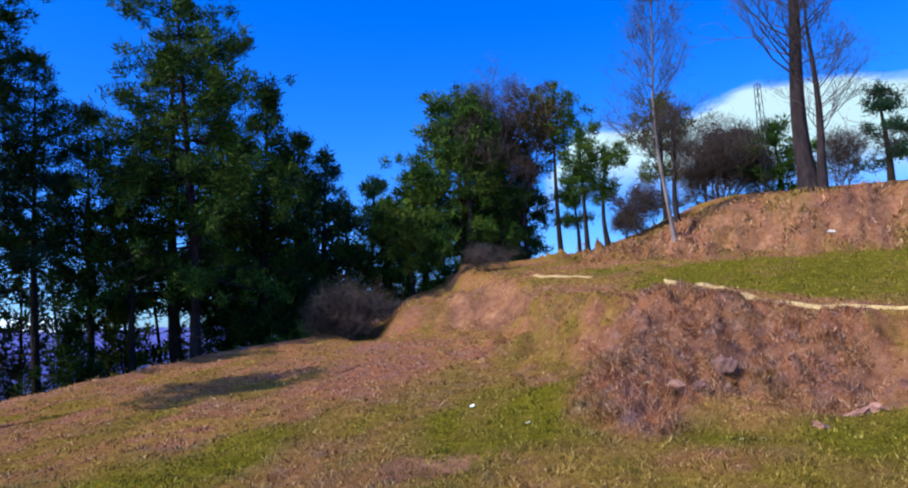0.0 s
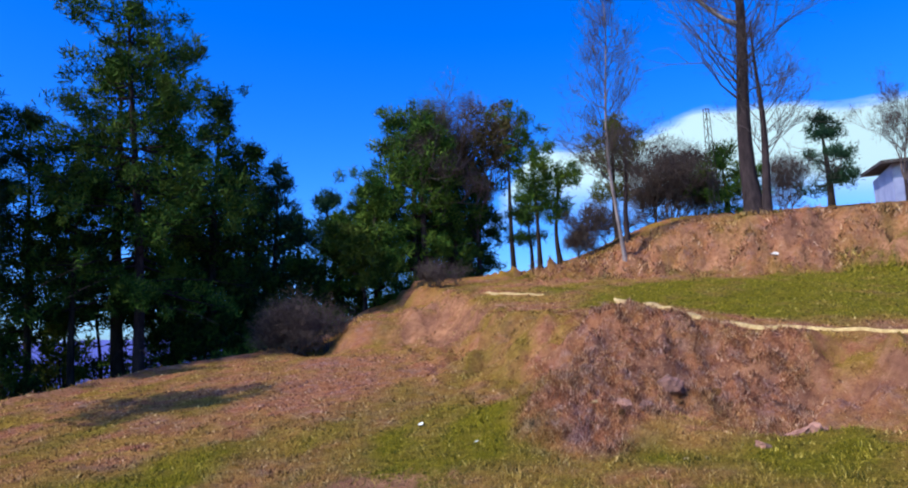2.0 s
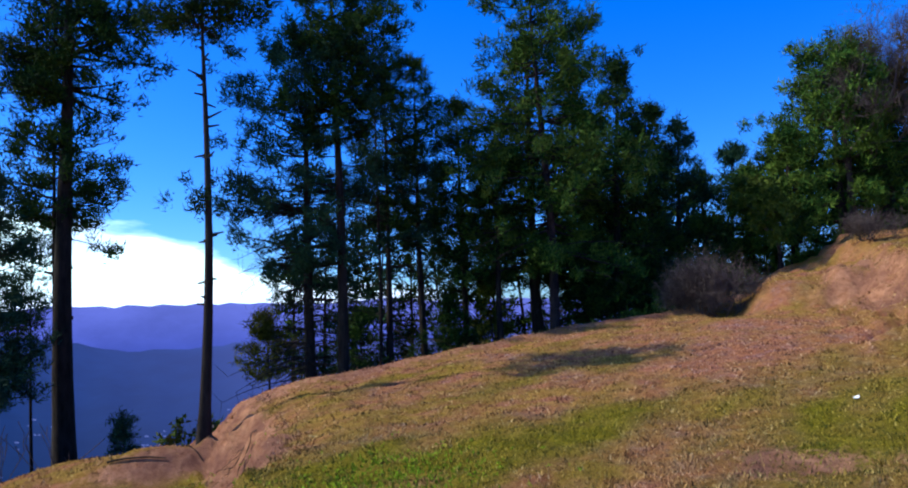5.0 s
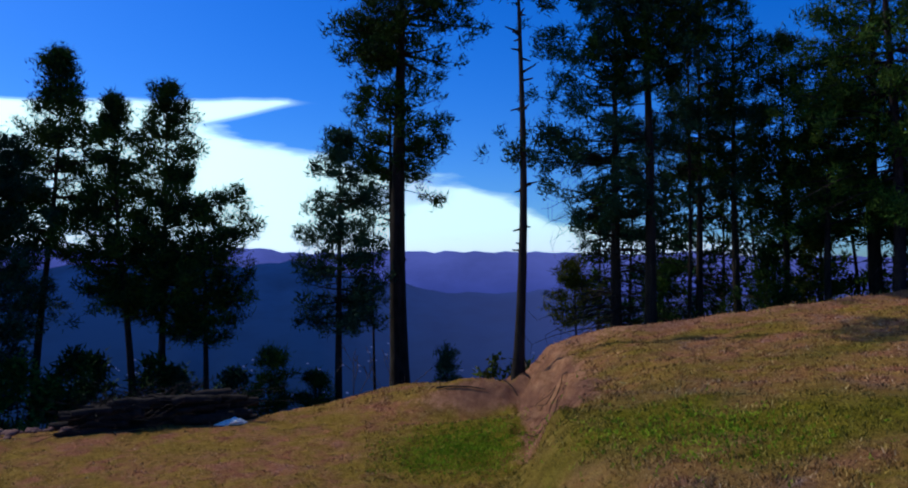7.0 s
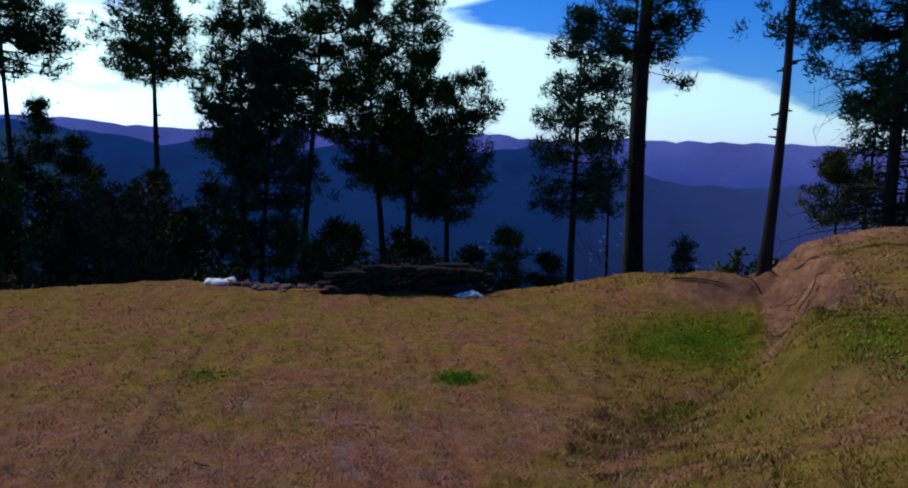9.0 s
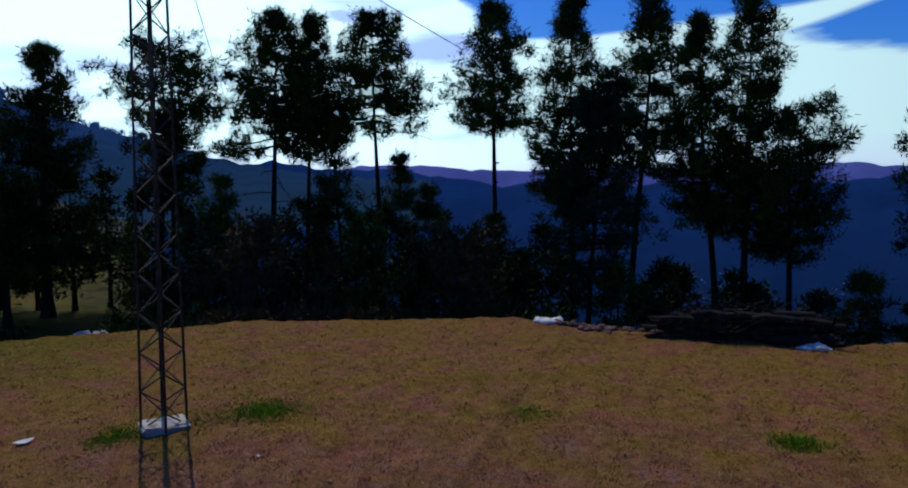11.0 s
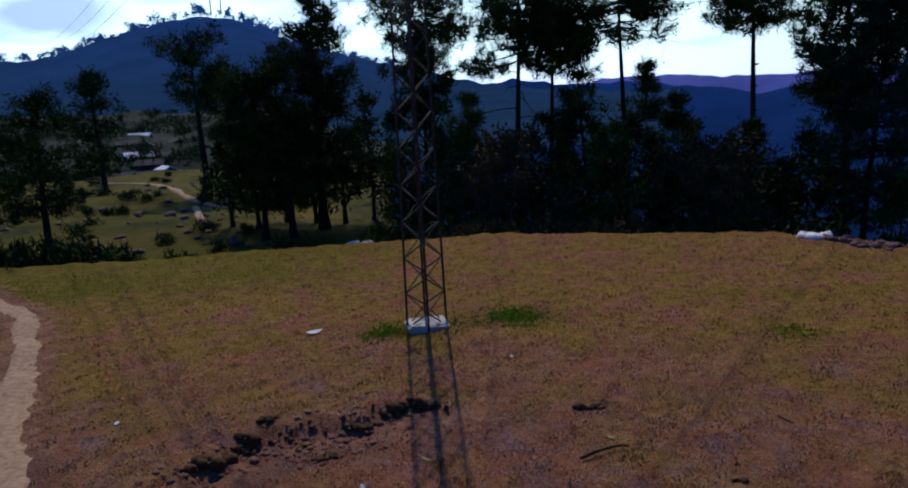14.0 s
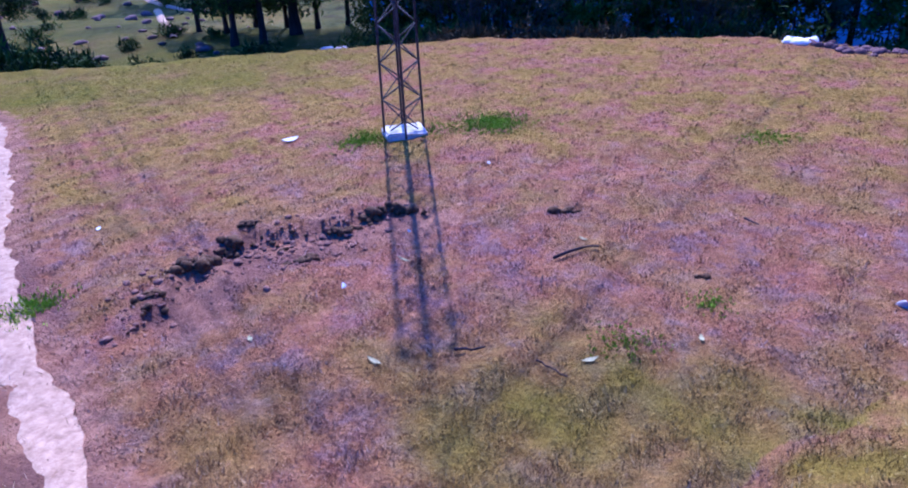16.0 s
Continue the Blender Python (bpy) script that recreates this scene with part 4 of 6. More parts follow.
pine(21.0, 22.6, 21.0, 2.5, 6.2, 0.22, seed=47, profile="cone", size=1.35, tier=0.42, label="large dark pine in the dense stand")
pine(17.4, 23.5, 19.0, -0.5, 5.0, 0.18, seed=147, profile="cone", size=1.35, label="large dark pine in the dense stand")
pine(14.4, 23.0, 18.3, -0.5, 4.6, 0.16, seed=48, profile="cone", size=1.3, label="large dark pine in the dense stand")
pine(12.0, 24.5, 14.6, -0.6, 4.4, 0.14, seed=148, profile="cone", size=1.4, label="dark pine at the end of the stand")
pine(10.0, 25.0, 13.5, -0.6, 3.4, 0.13, seed=49, profile="cone", size=1.35, mat=NEEDLE_BLUE, label="dark pine at the end of the stand")
pine(6.3, 27.0, 11.3, -0.4, 3.0, 0.12, seed=50, profile="cone", size=1.4, mat=NEEDLE_BLUE, label="dark pine at the end of the stand")
for k, (az, top) in enumerate([(41.6, 0.5), (34.6, 0.6), (28.0, 1.0), (24.6, 2.5), (17.0, 5.0), (12.6, 5.0), (8.2, 6.5)]):
    pine(az, 20.5 + 0.5 * k, top, -4.0, 2.6, 0.05, seed=230 + k, profile="cone", label="young pine under the dense stand", mat=NEEDLE_OLIVE if k in (0, 3) else NEEDLE, group="undergrowth pines")
for k, (az, top) in enumerate([(8.4, 9.5), (11.0, 11.0), (13.4, 13.0), (16.0, 14.0)]):
    pine(az, 27.0 + 0.4 * k, top, -1.5, 3.4, 0.12, seed=260 + k, profile="cone", size=1.7, count=18, blade=2.0, label="dark pine deep in the dense stand")
for k, (az, top) in enumerate([(39.8, 6.0), (37.4, 8.5), (35.2, 7.0), (33.0, 9.0), (30.8, 7.5), (28.6, 8.0), (26.4, 9.0), (24.4, 7.5), (22.4, 8.0), (19.6, 7.0)]):
    pine(az, 24.0 + 0.5 * (k % 3), top, -4.0, 2.3, 0.09, seed=280 + k, profile="cone", size=1.35, full=0.9, bare=12, count=18, blade=2.0, mat=NEEDLE_BLUE if k % 2 else NEEDLE, label="dark pine deep in the dense stand")
# the mixed clump in the middle
pine(3.6, 26.5, 10.4, 0.2, 4.4, 0.13, seed=51, profile="cone", mat=NEEDLE, size=1.5, label="low spreading green pine by the scarp")
pine(-1.2, 27.5, 15.0, 1.0, 4.6, 0.15, seed=52, profile="oval", mat=NEEDLE, size=1.5, label="green pine in the mixed clump")
pine(-4.2, 28.0, 14.6, 2.0, 3.8, 0.14, seed=53, profile="oval", size=1.5, label="dark green pine in the mixed clump")
pine(-5.8, 29.0, 12.0, 3.0, 2.0, 0.12, seed=54, profile="cone", size=1.5, label="dark green pine in the mixed clump")
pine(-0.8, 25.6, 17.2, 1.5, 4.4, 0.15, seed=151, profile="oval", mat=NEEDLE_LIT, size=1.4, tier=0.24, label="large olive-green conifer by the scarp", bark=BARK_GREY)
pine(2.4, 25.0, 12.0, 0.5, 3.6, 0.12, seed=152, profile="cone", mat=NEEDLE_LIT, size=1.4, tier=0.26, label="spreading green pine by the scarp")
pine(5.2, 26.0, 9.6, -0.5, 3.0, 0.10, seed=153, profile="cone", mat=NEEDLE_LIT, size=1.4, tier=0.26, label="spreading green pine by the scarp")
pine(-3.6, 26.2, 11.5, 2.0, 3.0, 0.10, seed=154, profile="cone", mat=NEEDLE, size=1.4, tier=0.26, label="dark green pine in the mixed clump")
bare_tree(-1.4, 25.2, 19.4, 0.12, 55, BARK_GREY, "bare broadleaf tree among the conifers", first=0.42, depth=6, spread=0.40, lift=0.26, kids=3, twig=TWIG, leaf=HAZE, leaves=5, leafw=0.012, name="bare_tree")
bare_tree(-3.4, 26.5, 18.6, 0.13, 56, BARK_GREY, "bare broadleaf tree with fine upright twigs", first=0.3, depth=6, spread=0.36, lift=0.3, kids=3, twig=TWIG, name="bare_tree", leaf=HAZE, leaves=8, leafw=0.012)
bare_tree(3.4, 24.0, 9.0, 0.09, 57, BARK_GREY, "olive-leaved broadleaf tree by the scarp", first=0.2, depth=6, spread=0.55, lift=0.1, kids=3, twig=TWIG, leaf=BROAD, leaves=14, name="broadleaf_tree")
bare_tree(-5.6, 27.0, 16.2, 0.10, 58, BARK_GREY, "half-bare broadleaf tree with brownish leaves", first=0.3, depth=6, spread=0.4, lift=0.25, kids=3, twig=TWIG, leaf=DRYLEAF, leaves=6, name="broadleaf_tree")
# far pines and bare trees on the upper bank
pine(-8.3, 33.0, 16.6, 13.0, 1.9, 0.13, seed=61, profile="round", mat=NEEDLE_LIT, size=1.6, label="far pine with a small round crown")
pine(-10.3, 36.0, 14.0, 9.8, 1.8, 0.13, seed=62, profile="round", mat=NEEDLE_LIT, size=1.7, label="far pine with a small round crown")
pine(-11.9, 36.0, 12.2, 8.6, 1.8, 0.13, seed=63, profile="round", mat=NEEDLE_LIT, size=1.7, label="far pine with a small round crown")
pine(-9.6, 38.0, 10.2, 6.6, 1.4, 0.12, seed=64, profile="round", size=1.7, label="far pine with a small round crown")
pine(-16.4, 34.0, 15.4, 9.6, 2.7, 0.16, seed=65, profile="oval", size=1.7, mat=NEEDLE_OLIVE, label="olive round-crowned pine behind the bare tree")
pine(-24.4, 26.5, 12.2, 6.6, 2.7, 0.09, seed=66, profile="oval", size=1.3, mat=NEEDLE_LIT, tier=0.2, label="low green pine behind the bank")
pine(-31.2, 33.0, 13.9, 8.6, 2.4, 0.16, seed=67, profile="cone", size=1.5, mat=NEEDLE_BLUE, label="blue-green pine on the bank's top")
leader_tree(-16.6, 21.6, 27.0, 0.06, 71, BARK_PALE, TWIG, "slender bare tree with a pale upright trunk", 0.24, 1.7, 60, lean=(-0.012, 0), rise=1.1, haze=3)
leader_tree(-17.2, 22.6, 14.5, 0.10, 72, BARK_GREY, TWIG, "bare grey tree beside the pale one", 0.45, 1.3, 22, lean=(0.01, 0), rise=0.9, haze=3)
leader_tree(-26.6, 23.5, 33.0, 0.26, 73, BARK_GREY, TWIG, "big bare tree with a thick dark trunk and pale limbs", 0.30, 3.0, 70, lean=(-0.016, 0.0), rise=0.7, thick=0.10, haze=2,
            boughs=((0.50, 2.3, 2.9, 0.085, BARK_PALE), (0.58, -1.5, 3.0, 0.08, BARK_GREY), (0.62, 0.7, 3.2, 0.09, BARK_PALE), (0.66, -0.6, 3.0, 0.07, BARK_PALE)))
leader_tree(-27.3, 23.3, 21.0, 0.15, 74, BARK_GREY, TWIG, "dark bare trunk beside the big tree", 0.30, 2.0, 40, lean=(0.004, 0), rise=0.8, thick=0.12, haze=2)
bare_tree(-35.8, 33.0, 15.0, 0.10, 75, BARK_GREY, "bare twiggy tree by the house", first=0.25, depth=6, spread=0.42, lift=0.2, kids=3, twig=TWIG, name="bare_tree", leaf=HAZE, leaves=5, leafw=0.012)
for k, (az, d, top, st) in enumerate([(-20.4, 26.0, 13.2, 9), (-19.1, 27.0, 10.4, 3), (-21.9, 27.0, 10.6, 3), (-14.6, 24.5, 9.2, 3), (-13.4, 26.5, 7.6, 2), (-28.8, 29.0, 11.6, 3), (-23.0, 28.0, 10.4, 3)]):
    bare_tree(az, d, top, 0.035, 80 + k, TWIG, "leafless purple-brown bush with dense twigs", stems=st, first=0.12, depth=5, spread=0.5, lift=0.15, kids=3, twig=TWIG, leaf=HAZE, leaves=6, leafw=0.012, name="bare_bush", thin=0.006, group="bare bushes")
bare_tree(8.9, 17.6, 2.9, 0.02, 90, TWIG, "grey leafless bush on the terrace's edge", stems=9, first=0.15, depth=4, spread=0.55, lift=0.2, kids=3, twig=TWIG, leaf=HAZE, leaves=4, leafw=0.009, name="bare_bush", thin=0.004, group="bare bushes")
bare_tree(7.6, 17.9, 2.6, 0.02, 91, TWIG, "grey leafless bush on the terrace's edge", stems=9, first=0.15, depth=4, spread=0.55, lift=0.2, kids=3, twig=TWIG, leaf=HAZE, leaves=4, leafw=0.009, name="bare_bush", thin=0.004, group="bare bushes")
bare_tree(10.3, 17.9, 1.7, 0.02, 92, TWIG, "grey leafless bush on the terrace's edge", stems=7, first=0.15, depth=4, spread=0.6, lift=0.15, kids=3, twig=TWIG, leaf=HAZE, leaves=4, leafw=0.009, name="bare_bush", thin=0.004, group="bare bushes")
bare_tree(-2.6, 20.4, 5.2, 0.02, 93, TWIG, "grey leafless bush behind the scarp", stems=6, first=0.15, depth=4, spread=0.55, lift=0.2, kids=3, twig=TWIG, leaf=HAZE, leaves=4, leafw=0.009, name="bare_bush", thin=0.004, group="bare bushes")
bare_tree(47.2, 15.5, -6.8, 0.012, 94, TWIG, "yellow-green leafy shrub beyond the rim", stems=2, first=0.2, depth=3, spread=0.5, lift=0.15, kids=3, twig=TWIG, leaf=BROAD, leaves=8, name="shrub", group="shrubs")
bare_tree(58.0, 16.0, -5.0, 0.012, 95, TWIG, "thin dead sapling beyond the rim", stems=2, first=0.3, depth=3, spread=0.4, lift=0.2, kids=2, twig=TWIG, name="sapling", thin=0.006)
bare_tree(110.0, 17.5, -3.0, 0.02, 96, TWIG, "yellowish shrub below the lawn's edge", stems=5, first=0.2, depth=4, spread=0.4, lift=0.25, kids=3, twig=TWIG, leaf=DRYLEAF, leaves=6, name="shrub", group="shrubs")
bare_tree(94.0, 17.5, -3.5, 0.02, 97, TWIG, "yellowish shrub below the lawn's edge", stems=5, first=0.2, depth=4, spread=0.4, lift=0.25, kids=3, twig=TWIG, leaf=DRYLEAF, leaves=6, name="shrub", group="shrubs")


# ---- the lattice mast and its wires ----
def metal_material(name, a, b_, rough=0.55):
    m, nt, b = material(name, rough, 0.5)
    n = noise_tex(nt, place(nt), 14.0, 5.0, 0.65)
    nt.links.new(ramp(nt, n, [(0.35, a), (0.7, b_)]), b.inputs["Base Color"])
    b.inputs["Metallic"].default_value = 0.5
    return m


STEEL = metal_material("weathered_steel", (0.02, 0.014, 0.013), (0.06, 0.05, 0.05))
WIRE = metal_material("dark_wire", (0.02, 0.02, 0.025), (0.05, 0.05, 0.06))


def concrete_material(name, a, b_, scale=7.0):
    m, nt, b = material(name, 0.9, 0.2)
    n = noise_tex(nt, place(nt), scale, 6.0, 0.7)
    nt.links.new(ramp(nt, n, [(0.3, a), (0.65, b_)]), b.inputs["Base Color"])
    bump(nt, b, n, 0.5, 0.02)
    return m


CONCRETE = concrete_material("whitewashed_concrete", (0.27, 0.235, 0.20), (0.62, 0.58, 0.52))
STONE = concrete_material("pale_stone", (0.28, 0.25, 0.23), (0.62, 0.58, 0.55), 5.0)
# dark soil, also used where lumps stand for shade in hollows
DARKSOIL_SHADE = concrete_material("dark_soil_and_shade", (0.032, 0.014, 0.005), (0.135, 0.062, 0.022), 26.0)
PATHSOIL = concrete_material("pale_path_soil", (0.26, 0.165, 0.06), (0.58, 0.42, 0.19), 14.0)
LOOSESOIL = concrete_material("loose_brown_soil", (0.08, 0.034, 0.020), (0.28, 0.13, 0.08), 26.0)
LAWNSOIL = concrete_material("trodden_lawn_soil", (0.22, 0.115, 0.06), (0.46, 0.29, 0.17), 16.0)
EARTH = concrete_material("reddish_earth_rock", (0.13, 0.06, 0.045), (0.42, 0.22, 0.165), 12.0)
OCHRE = concrete_material("ochre_stone", (0.20, 0.13, 0.06), (0.46, 0.34, 0.18), 14.0)
ROCK = concrete_material("purple_brown_rock", (0.045, 0.022, 0.024), (0.21, 0.11, 0.09), 13.0)


def bar(a, b, w):
    """An angle-iron bar from a to b as points and faces."""
    s = Shape()
    s.tube([a, b], [w, w], 4)
    s.flush()
    return np.concatenate(s.co), np.concatenate(s.tri)


def strut(name, a, b, w, mat, parent):
    co, tri = bar(a, b, w)
    return fast_mesh(name, co, tri, mat, parent)


MX, MY = heading(116.0, 8.05)
MZ = gz(MX, MY)
MAST_H = 4.8


def build_mast(x, y, z, h, side, top_side, bays, turn, leg=0.018, brace=0.009, label="", pad=True):
    mast = tagged(new("lattice_mast"), label, "mast")
    mast.matrix_world = pose(x, y, z, 0, 0, turn)

    def corner(i, t):
        w = (side + (top_side - side) * t) / 2
        sx_, sy_ = ((-1, -1), (1, -1), (1, 1), (-1, 1))[i % 4]
        return np.array([sx_ * w, sy_ * w, t * h])

    for i in range(4):
        strut("leg", corner(i, 0), corner(i, 1), leg, STEEL, mast)
    for f in range(4):
        for k in range(bays):
            a, b = (f, f + 1) if (k + f) % 2 else (f + 1, f)
            strut("brace", corner(a, k / bays), corner(b, (k + 1) / bays), brace, STEEL, mast)
        for t in (1.0,):
            strut("girt", corner(f, t), corner(f + 1, t), brace, STEEL, mast)
    return mast


mast = build_mast(MX, MY, MZ + 0.02, MAST_H, 0.315, 0.23, 24, 116 + 45 + 4, label="tall narrow steel lattice mast on a concrete base")
strut("top_pole", (0, 0, MAST_H - 0.5), (0, 0, 7.4), 0.009, STEEL, mast)


def slab(name, x, y, z, w, l, h, turn, mat, label, category, seed=0, rough=0.006):
    """A worn block with bevelled, slightly uneven edges."""
    bm = bmesh.new()
    bmesh.ops.create_cube(bm, size=1.0)
    bmesh.ops.scale(bm, vec=(w, l, h), verts=bm.verts)
    bmesh.ops.bevel(bm, geom=bm.edges[:], offset=min(w, l, h) * 0.14, segments=2, affect="EDGES")
    bmesh.ops.subdivide_edges(bm, edges=bm.edges[:], cuts=1, use_grid_fill=True)
    rng = np.random.RandomState(seed)
    for v in bm.verts:
        v.co += Vector(rng.normal(0, rough, 3))
    me = bpy.data.meshes.new(name)
    bm.to_mesh(me)
    bm.free()
    me.materials.append(mat)
    ob = new(name, me)
    ob.matrix_world = pose(x, y, z + h / 2, 0, 0, turn)
    return tagged(ob, label, category)


slab("concrete_pad", MX, MY, MZ - 0.08, 0.46, 0.40, 0.16, 116 + 10, CONCRETE, "square whitewashed concrete pad under the mast", "base", 3)


def wire(a, b, sag, r, label, name="overhead_wire"):
    t = np.linspace(0, 1, 24)[:, None]
    pts = np.array(a) * (1 - t) + np.array(b) * t
    pts[:, 2] -= sag * 4 * (t * (1 - t))[:, 0]
    s = Shape()
    s.tube(pts, np.full(24, r), 4)
    return tagged(s.build(name, WIRE, None, True), label, "wire", "wires")


def aim(az, el, d):
    x, y = heading(az, d)
    return x, y, EYE + d * math.tan(radians(el))


wire((MX, MY, 4.95), aim(93.4, 10.6, 19.0), 0.05, 0.011, "dark stay wire from the mast to a pine", "stay_wire")
wire((MX, MY, 5.2), aim(110.6, 4.2, 21.0), 0.0, 0.007, "thin dark stay wire of the mast", "stay_wire")
for k, (az, el) in enumerate([(140.9, 5.8), (139.8, 6.1), (139.1, 5.9)]):
    wire((MX, MY, 6.45 - 0.3 * k), aim(az, el, 70.0), 0.6, 0.010, "thin overhead wire running out to the far hill")


# ---- paths, soil and turf details ----
def strip(name, pts, widths, mat, label, seed, lift=0.012):
    """A trodden path that follows the ground, with ragged edges."""
    rng = np.random.RandomState(seed)
    pts = np.array(pts, float)
    seg = np.concatenate([[0], np.cumsum(np.hypot(*np.diff(pts, axis=0).T))])
    n = max(12, int(seg[-1] / 0.12))
    u = np.linspace(0, seg[-1], n)
    cx, cy = np.interp(u, seg, pts[:, 0]), np.interp(u, seg, pts[:, 1])
    kern = np.ones(7) / 7
    cx[3:-3], cy[3:-3] = np.convolve(cx, kern, "valid"), np.convolve(cy, kern, "valid")
    w = np.interp(u, seg, widths)
    tx, ty = np.gradient(cx), np.gradient(cy)
    ln = np.hypot(tx, ty) + 1e-9
    nx, ny = -ty / ln, tx / ln
    m = 9
    co = []
    for j in range(m):
        f = j / (m - 1) * 2 - 1
        edge = 1 + 0.25 * waves(u, 0 * u + 5.0 * (f > 0), 1.6, seed) + 0.08 * waves(u, 0 * u + 9.0 * (f > 0), 0.4, seed + 1) + 0.12 * waves(u, 0 * u + 3.0 * (f > 0), 0.3, seed + 2)
        x, y = cx + nx * f * w / 2 * edge, cy + ny * f * w / 2 * edge
        co.append(np.stack([x, y, ground_z(x, y) + lift * (1 - abs(f) ** 3 * 1.6)], -1))
    co = np.stack(co, 1).reshape(-1, 3)
    i, j = np.meshgrid(np.arange(n - 1) * m, np.arange(m - 1), indexing="ij")
    quads = np.stack([i + j, i + m + j, i + m + j + 1, i + j + 1], -1).reshape(-1, 4)
    return tagged(fast_mesh(name, co, quads, mat, shade=True), label, "path", kind="structure")


UPPERPATH = [heading(*p) for p in [(-15.9, 14.5), (-16.5, 14.0), (-19.1, 10.5), (-21.8, 10.2), (-26.1, 10.1), (-31.1, 10.0), (-36, 10.0)]]
strip("path_upper", UPPERPATH, [0.06, 0.34, 0.38, 0.28, 0.15, 0.07, 0.05], PATHSOIL, "pale trodden footpath over the upper terrace", 7, 0.035)
strip("path_far", [heading(-6.0, 17.3), heading(-8, 16.6), heading(-10.6, 15.9)], [0.15, 0.35, 0.1], PATHSOIL, "pale worn patch on the terrace edge", 8, 0.03)
strip("path_lawn", LAWNPATH, [0.12, 0.24, 0.30, 0.32, 0.34, 0.34, 0.30, 0.28, 0.2], LAWNSOIL, "pale bare-earth path across the lawn's side", 9, 0.008)


def lumps(name, places, sizes, mat, seed, flat=0.6, label="", kind="", category=""):
    """Uneven clods or stones joined into one mesh."""
    rng = np.random.RandomState(seed)
    base = bmesh.new()
    bmesh.ops.create_icosphere(base, subdivisions=2, radius=1.0)
    bv = np.array([v.co for v in base.verts])
    bf = np.array([[v.index for v in f.verts] for f in base.faces])
    base.free()
    s = Shape()
    for (x, y), r in zip(places, sizes):
        q = bv * (1 + 0.25 * np.sin(bv @ rng.normal(0, 1.6, (3, 3)) + rng.uniform(0, 6, 3)).sum(1, keepdims=True) / 1.7)
        q = q * (1 + rng.normal(0, 0.10, (len(q), 1)))
        a = rng.uniform(0, 6.28)
        q = q * (r * rng.uniform(0.7, 1.4), r * rng.uniform(0.7, 1.4), r * flat)
        q = np.stack([q[:, 0] * np.cos(a) - q[:, 1] * np.sin(a), q[:, 0] * np.sin(a) + q[:, 1] * np.cos(a), q[:, 2]], -1)
        s.add(q + [x, y, gz(x, y) + r * flat * 0.35], bf)
    ob = s.build(name, mat, None, False)
    return tagged(ob, label, category or name.replace("_", " "), kind=kind)


def along(line, n, rng, off, spread):
    pts = np.array(line, float)
    seg = np.concatenate([[0], np.cumsum(np.hypot(*np.diff(pts, axis=0).T))])
    u = rng.uniform(0, seg[-1], n)
    return list(zip(np.interp(u, seg, pts[:, 0]) + off + rng.normal(0, spread, n), np.interp(u, seg, pts[:, 1]) + rng.normal(0, spread, n)))


rng = np.random.RandomState(5)
spots_ = along(TRENCH[:-1], 240, rng, 0.12, 0.12) + along(TRENCH[1:5], 240, rng, 0.30, 0.22)
lumps("upturned_soil", spots_, rng.gamma(2.0, 0.004, len(spots_)) + 0.004, LOOSESOIL, 6, 0.6, "crumbled brown soil along a dug line", "stuff", "soil")
# dark lumps for torn turf and clods, and for the shaded holes between
holes = [(134.1, 5.14, 0.10), (133.2, 5.22, 0.08), (131.6, 5.4, 0.06), (130.6, 5.5, 0.09), (129.4, 5.7, 0.06), (121.9, 5.45, 0.07), (120.6, 5.5, 0.05), (118.8, 5.66, 0.08), (116.7, 5.73, 0.10), (137.6, 4.78, 0.06), (125.0, 4.98, 0.07), (103.3, 5.68, 0.08), (102.7, 5.68, 0.05), (91.6, 4.65, 0.045), (126.8, 5.3, 0.05)]
spots_, big = [], []
for az, d, size in holes:
    for q in range(16):
        spots_.append(heading(az + rng.normal(0, size * 6), d + rng.normal(0, 0.25 * size)))
        big.append(size * rng.uniform(0.2, 0.5))
for p in along(TRENCH[:-1], 26, rng, 0.06, 0.05):
    spots_.append(p)
    big.append(rng.uniform(0.012, 0.028))
lumps("torn_turf", spots_, big, DARKSOIL_SHADE, 8, 0.85, "dark torn clumps of turf and soil", "stuff", "soil")


def grass_material():
    m, nt, b = material("grass_blades", 0.8, 0.15)
    at = nt.nodes.new("ShaderNodeAttribute")
    at.attribute_name = "green"
    k = math_node(nt, "MULTIPLY_ADD", math_node(nt, "SUBTRACT", noise_tex(nt, place(nt), 1.6, 5.0, 0.6), 0.5), 0.9, at.outputs["Fac"], clamp=True)
    r = math_node(nt, "MULTIPLY_ADD", math_node(nt, "POWER", island(nt), 1.35), 0.80, 0.08)
    nt.links.new(turf_colour(nt, r, k), b.inputs["Base Color"])
    return m


GRASS = grass_material()


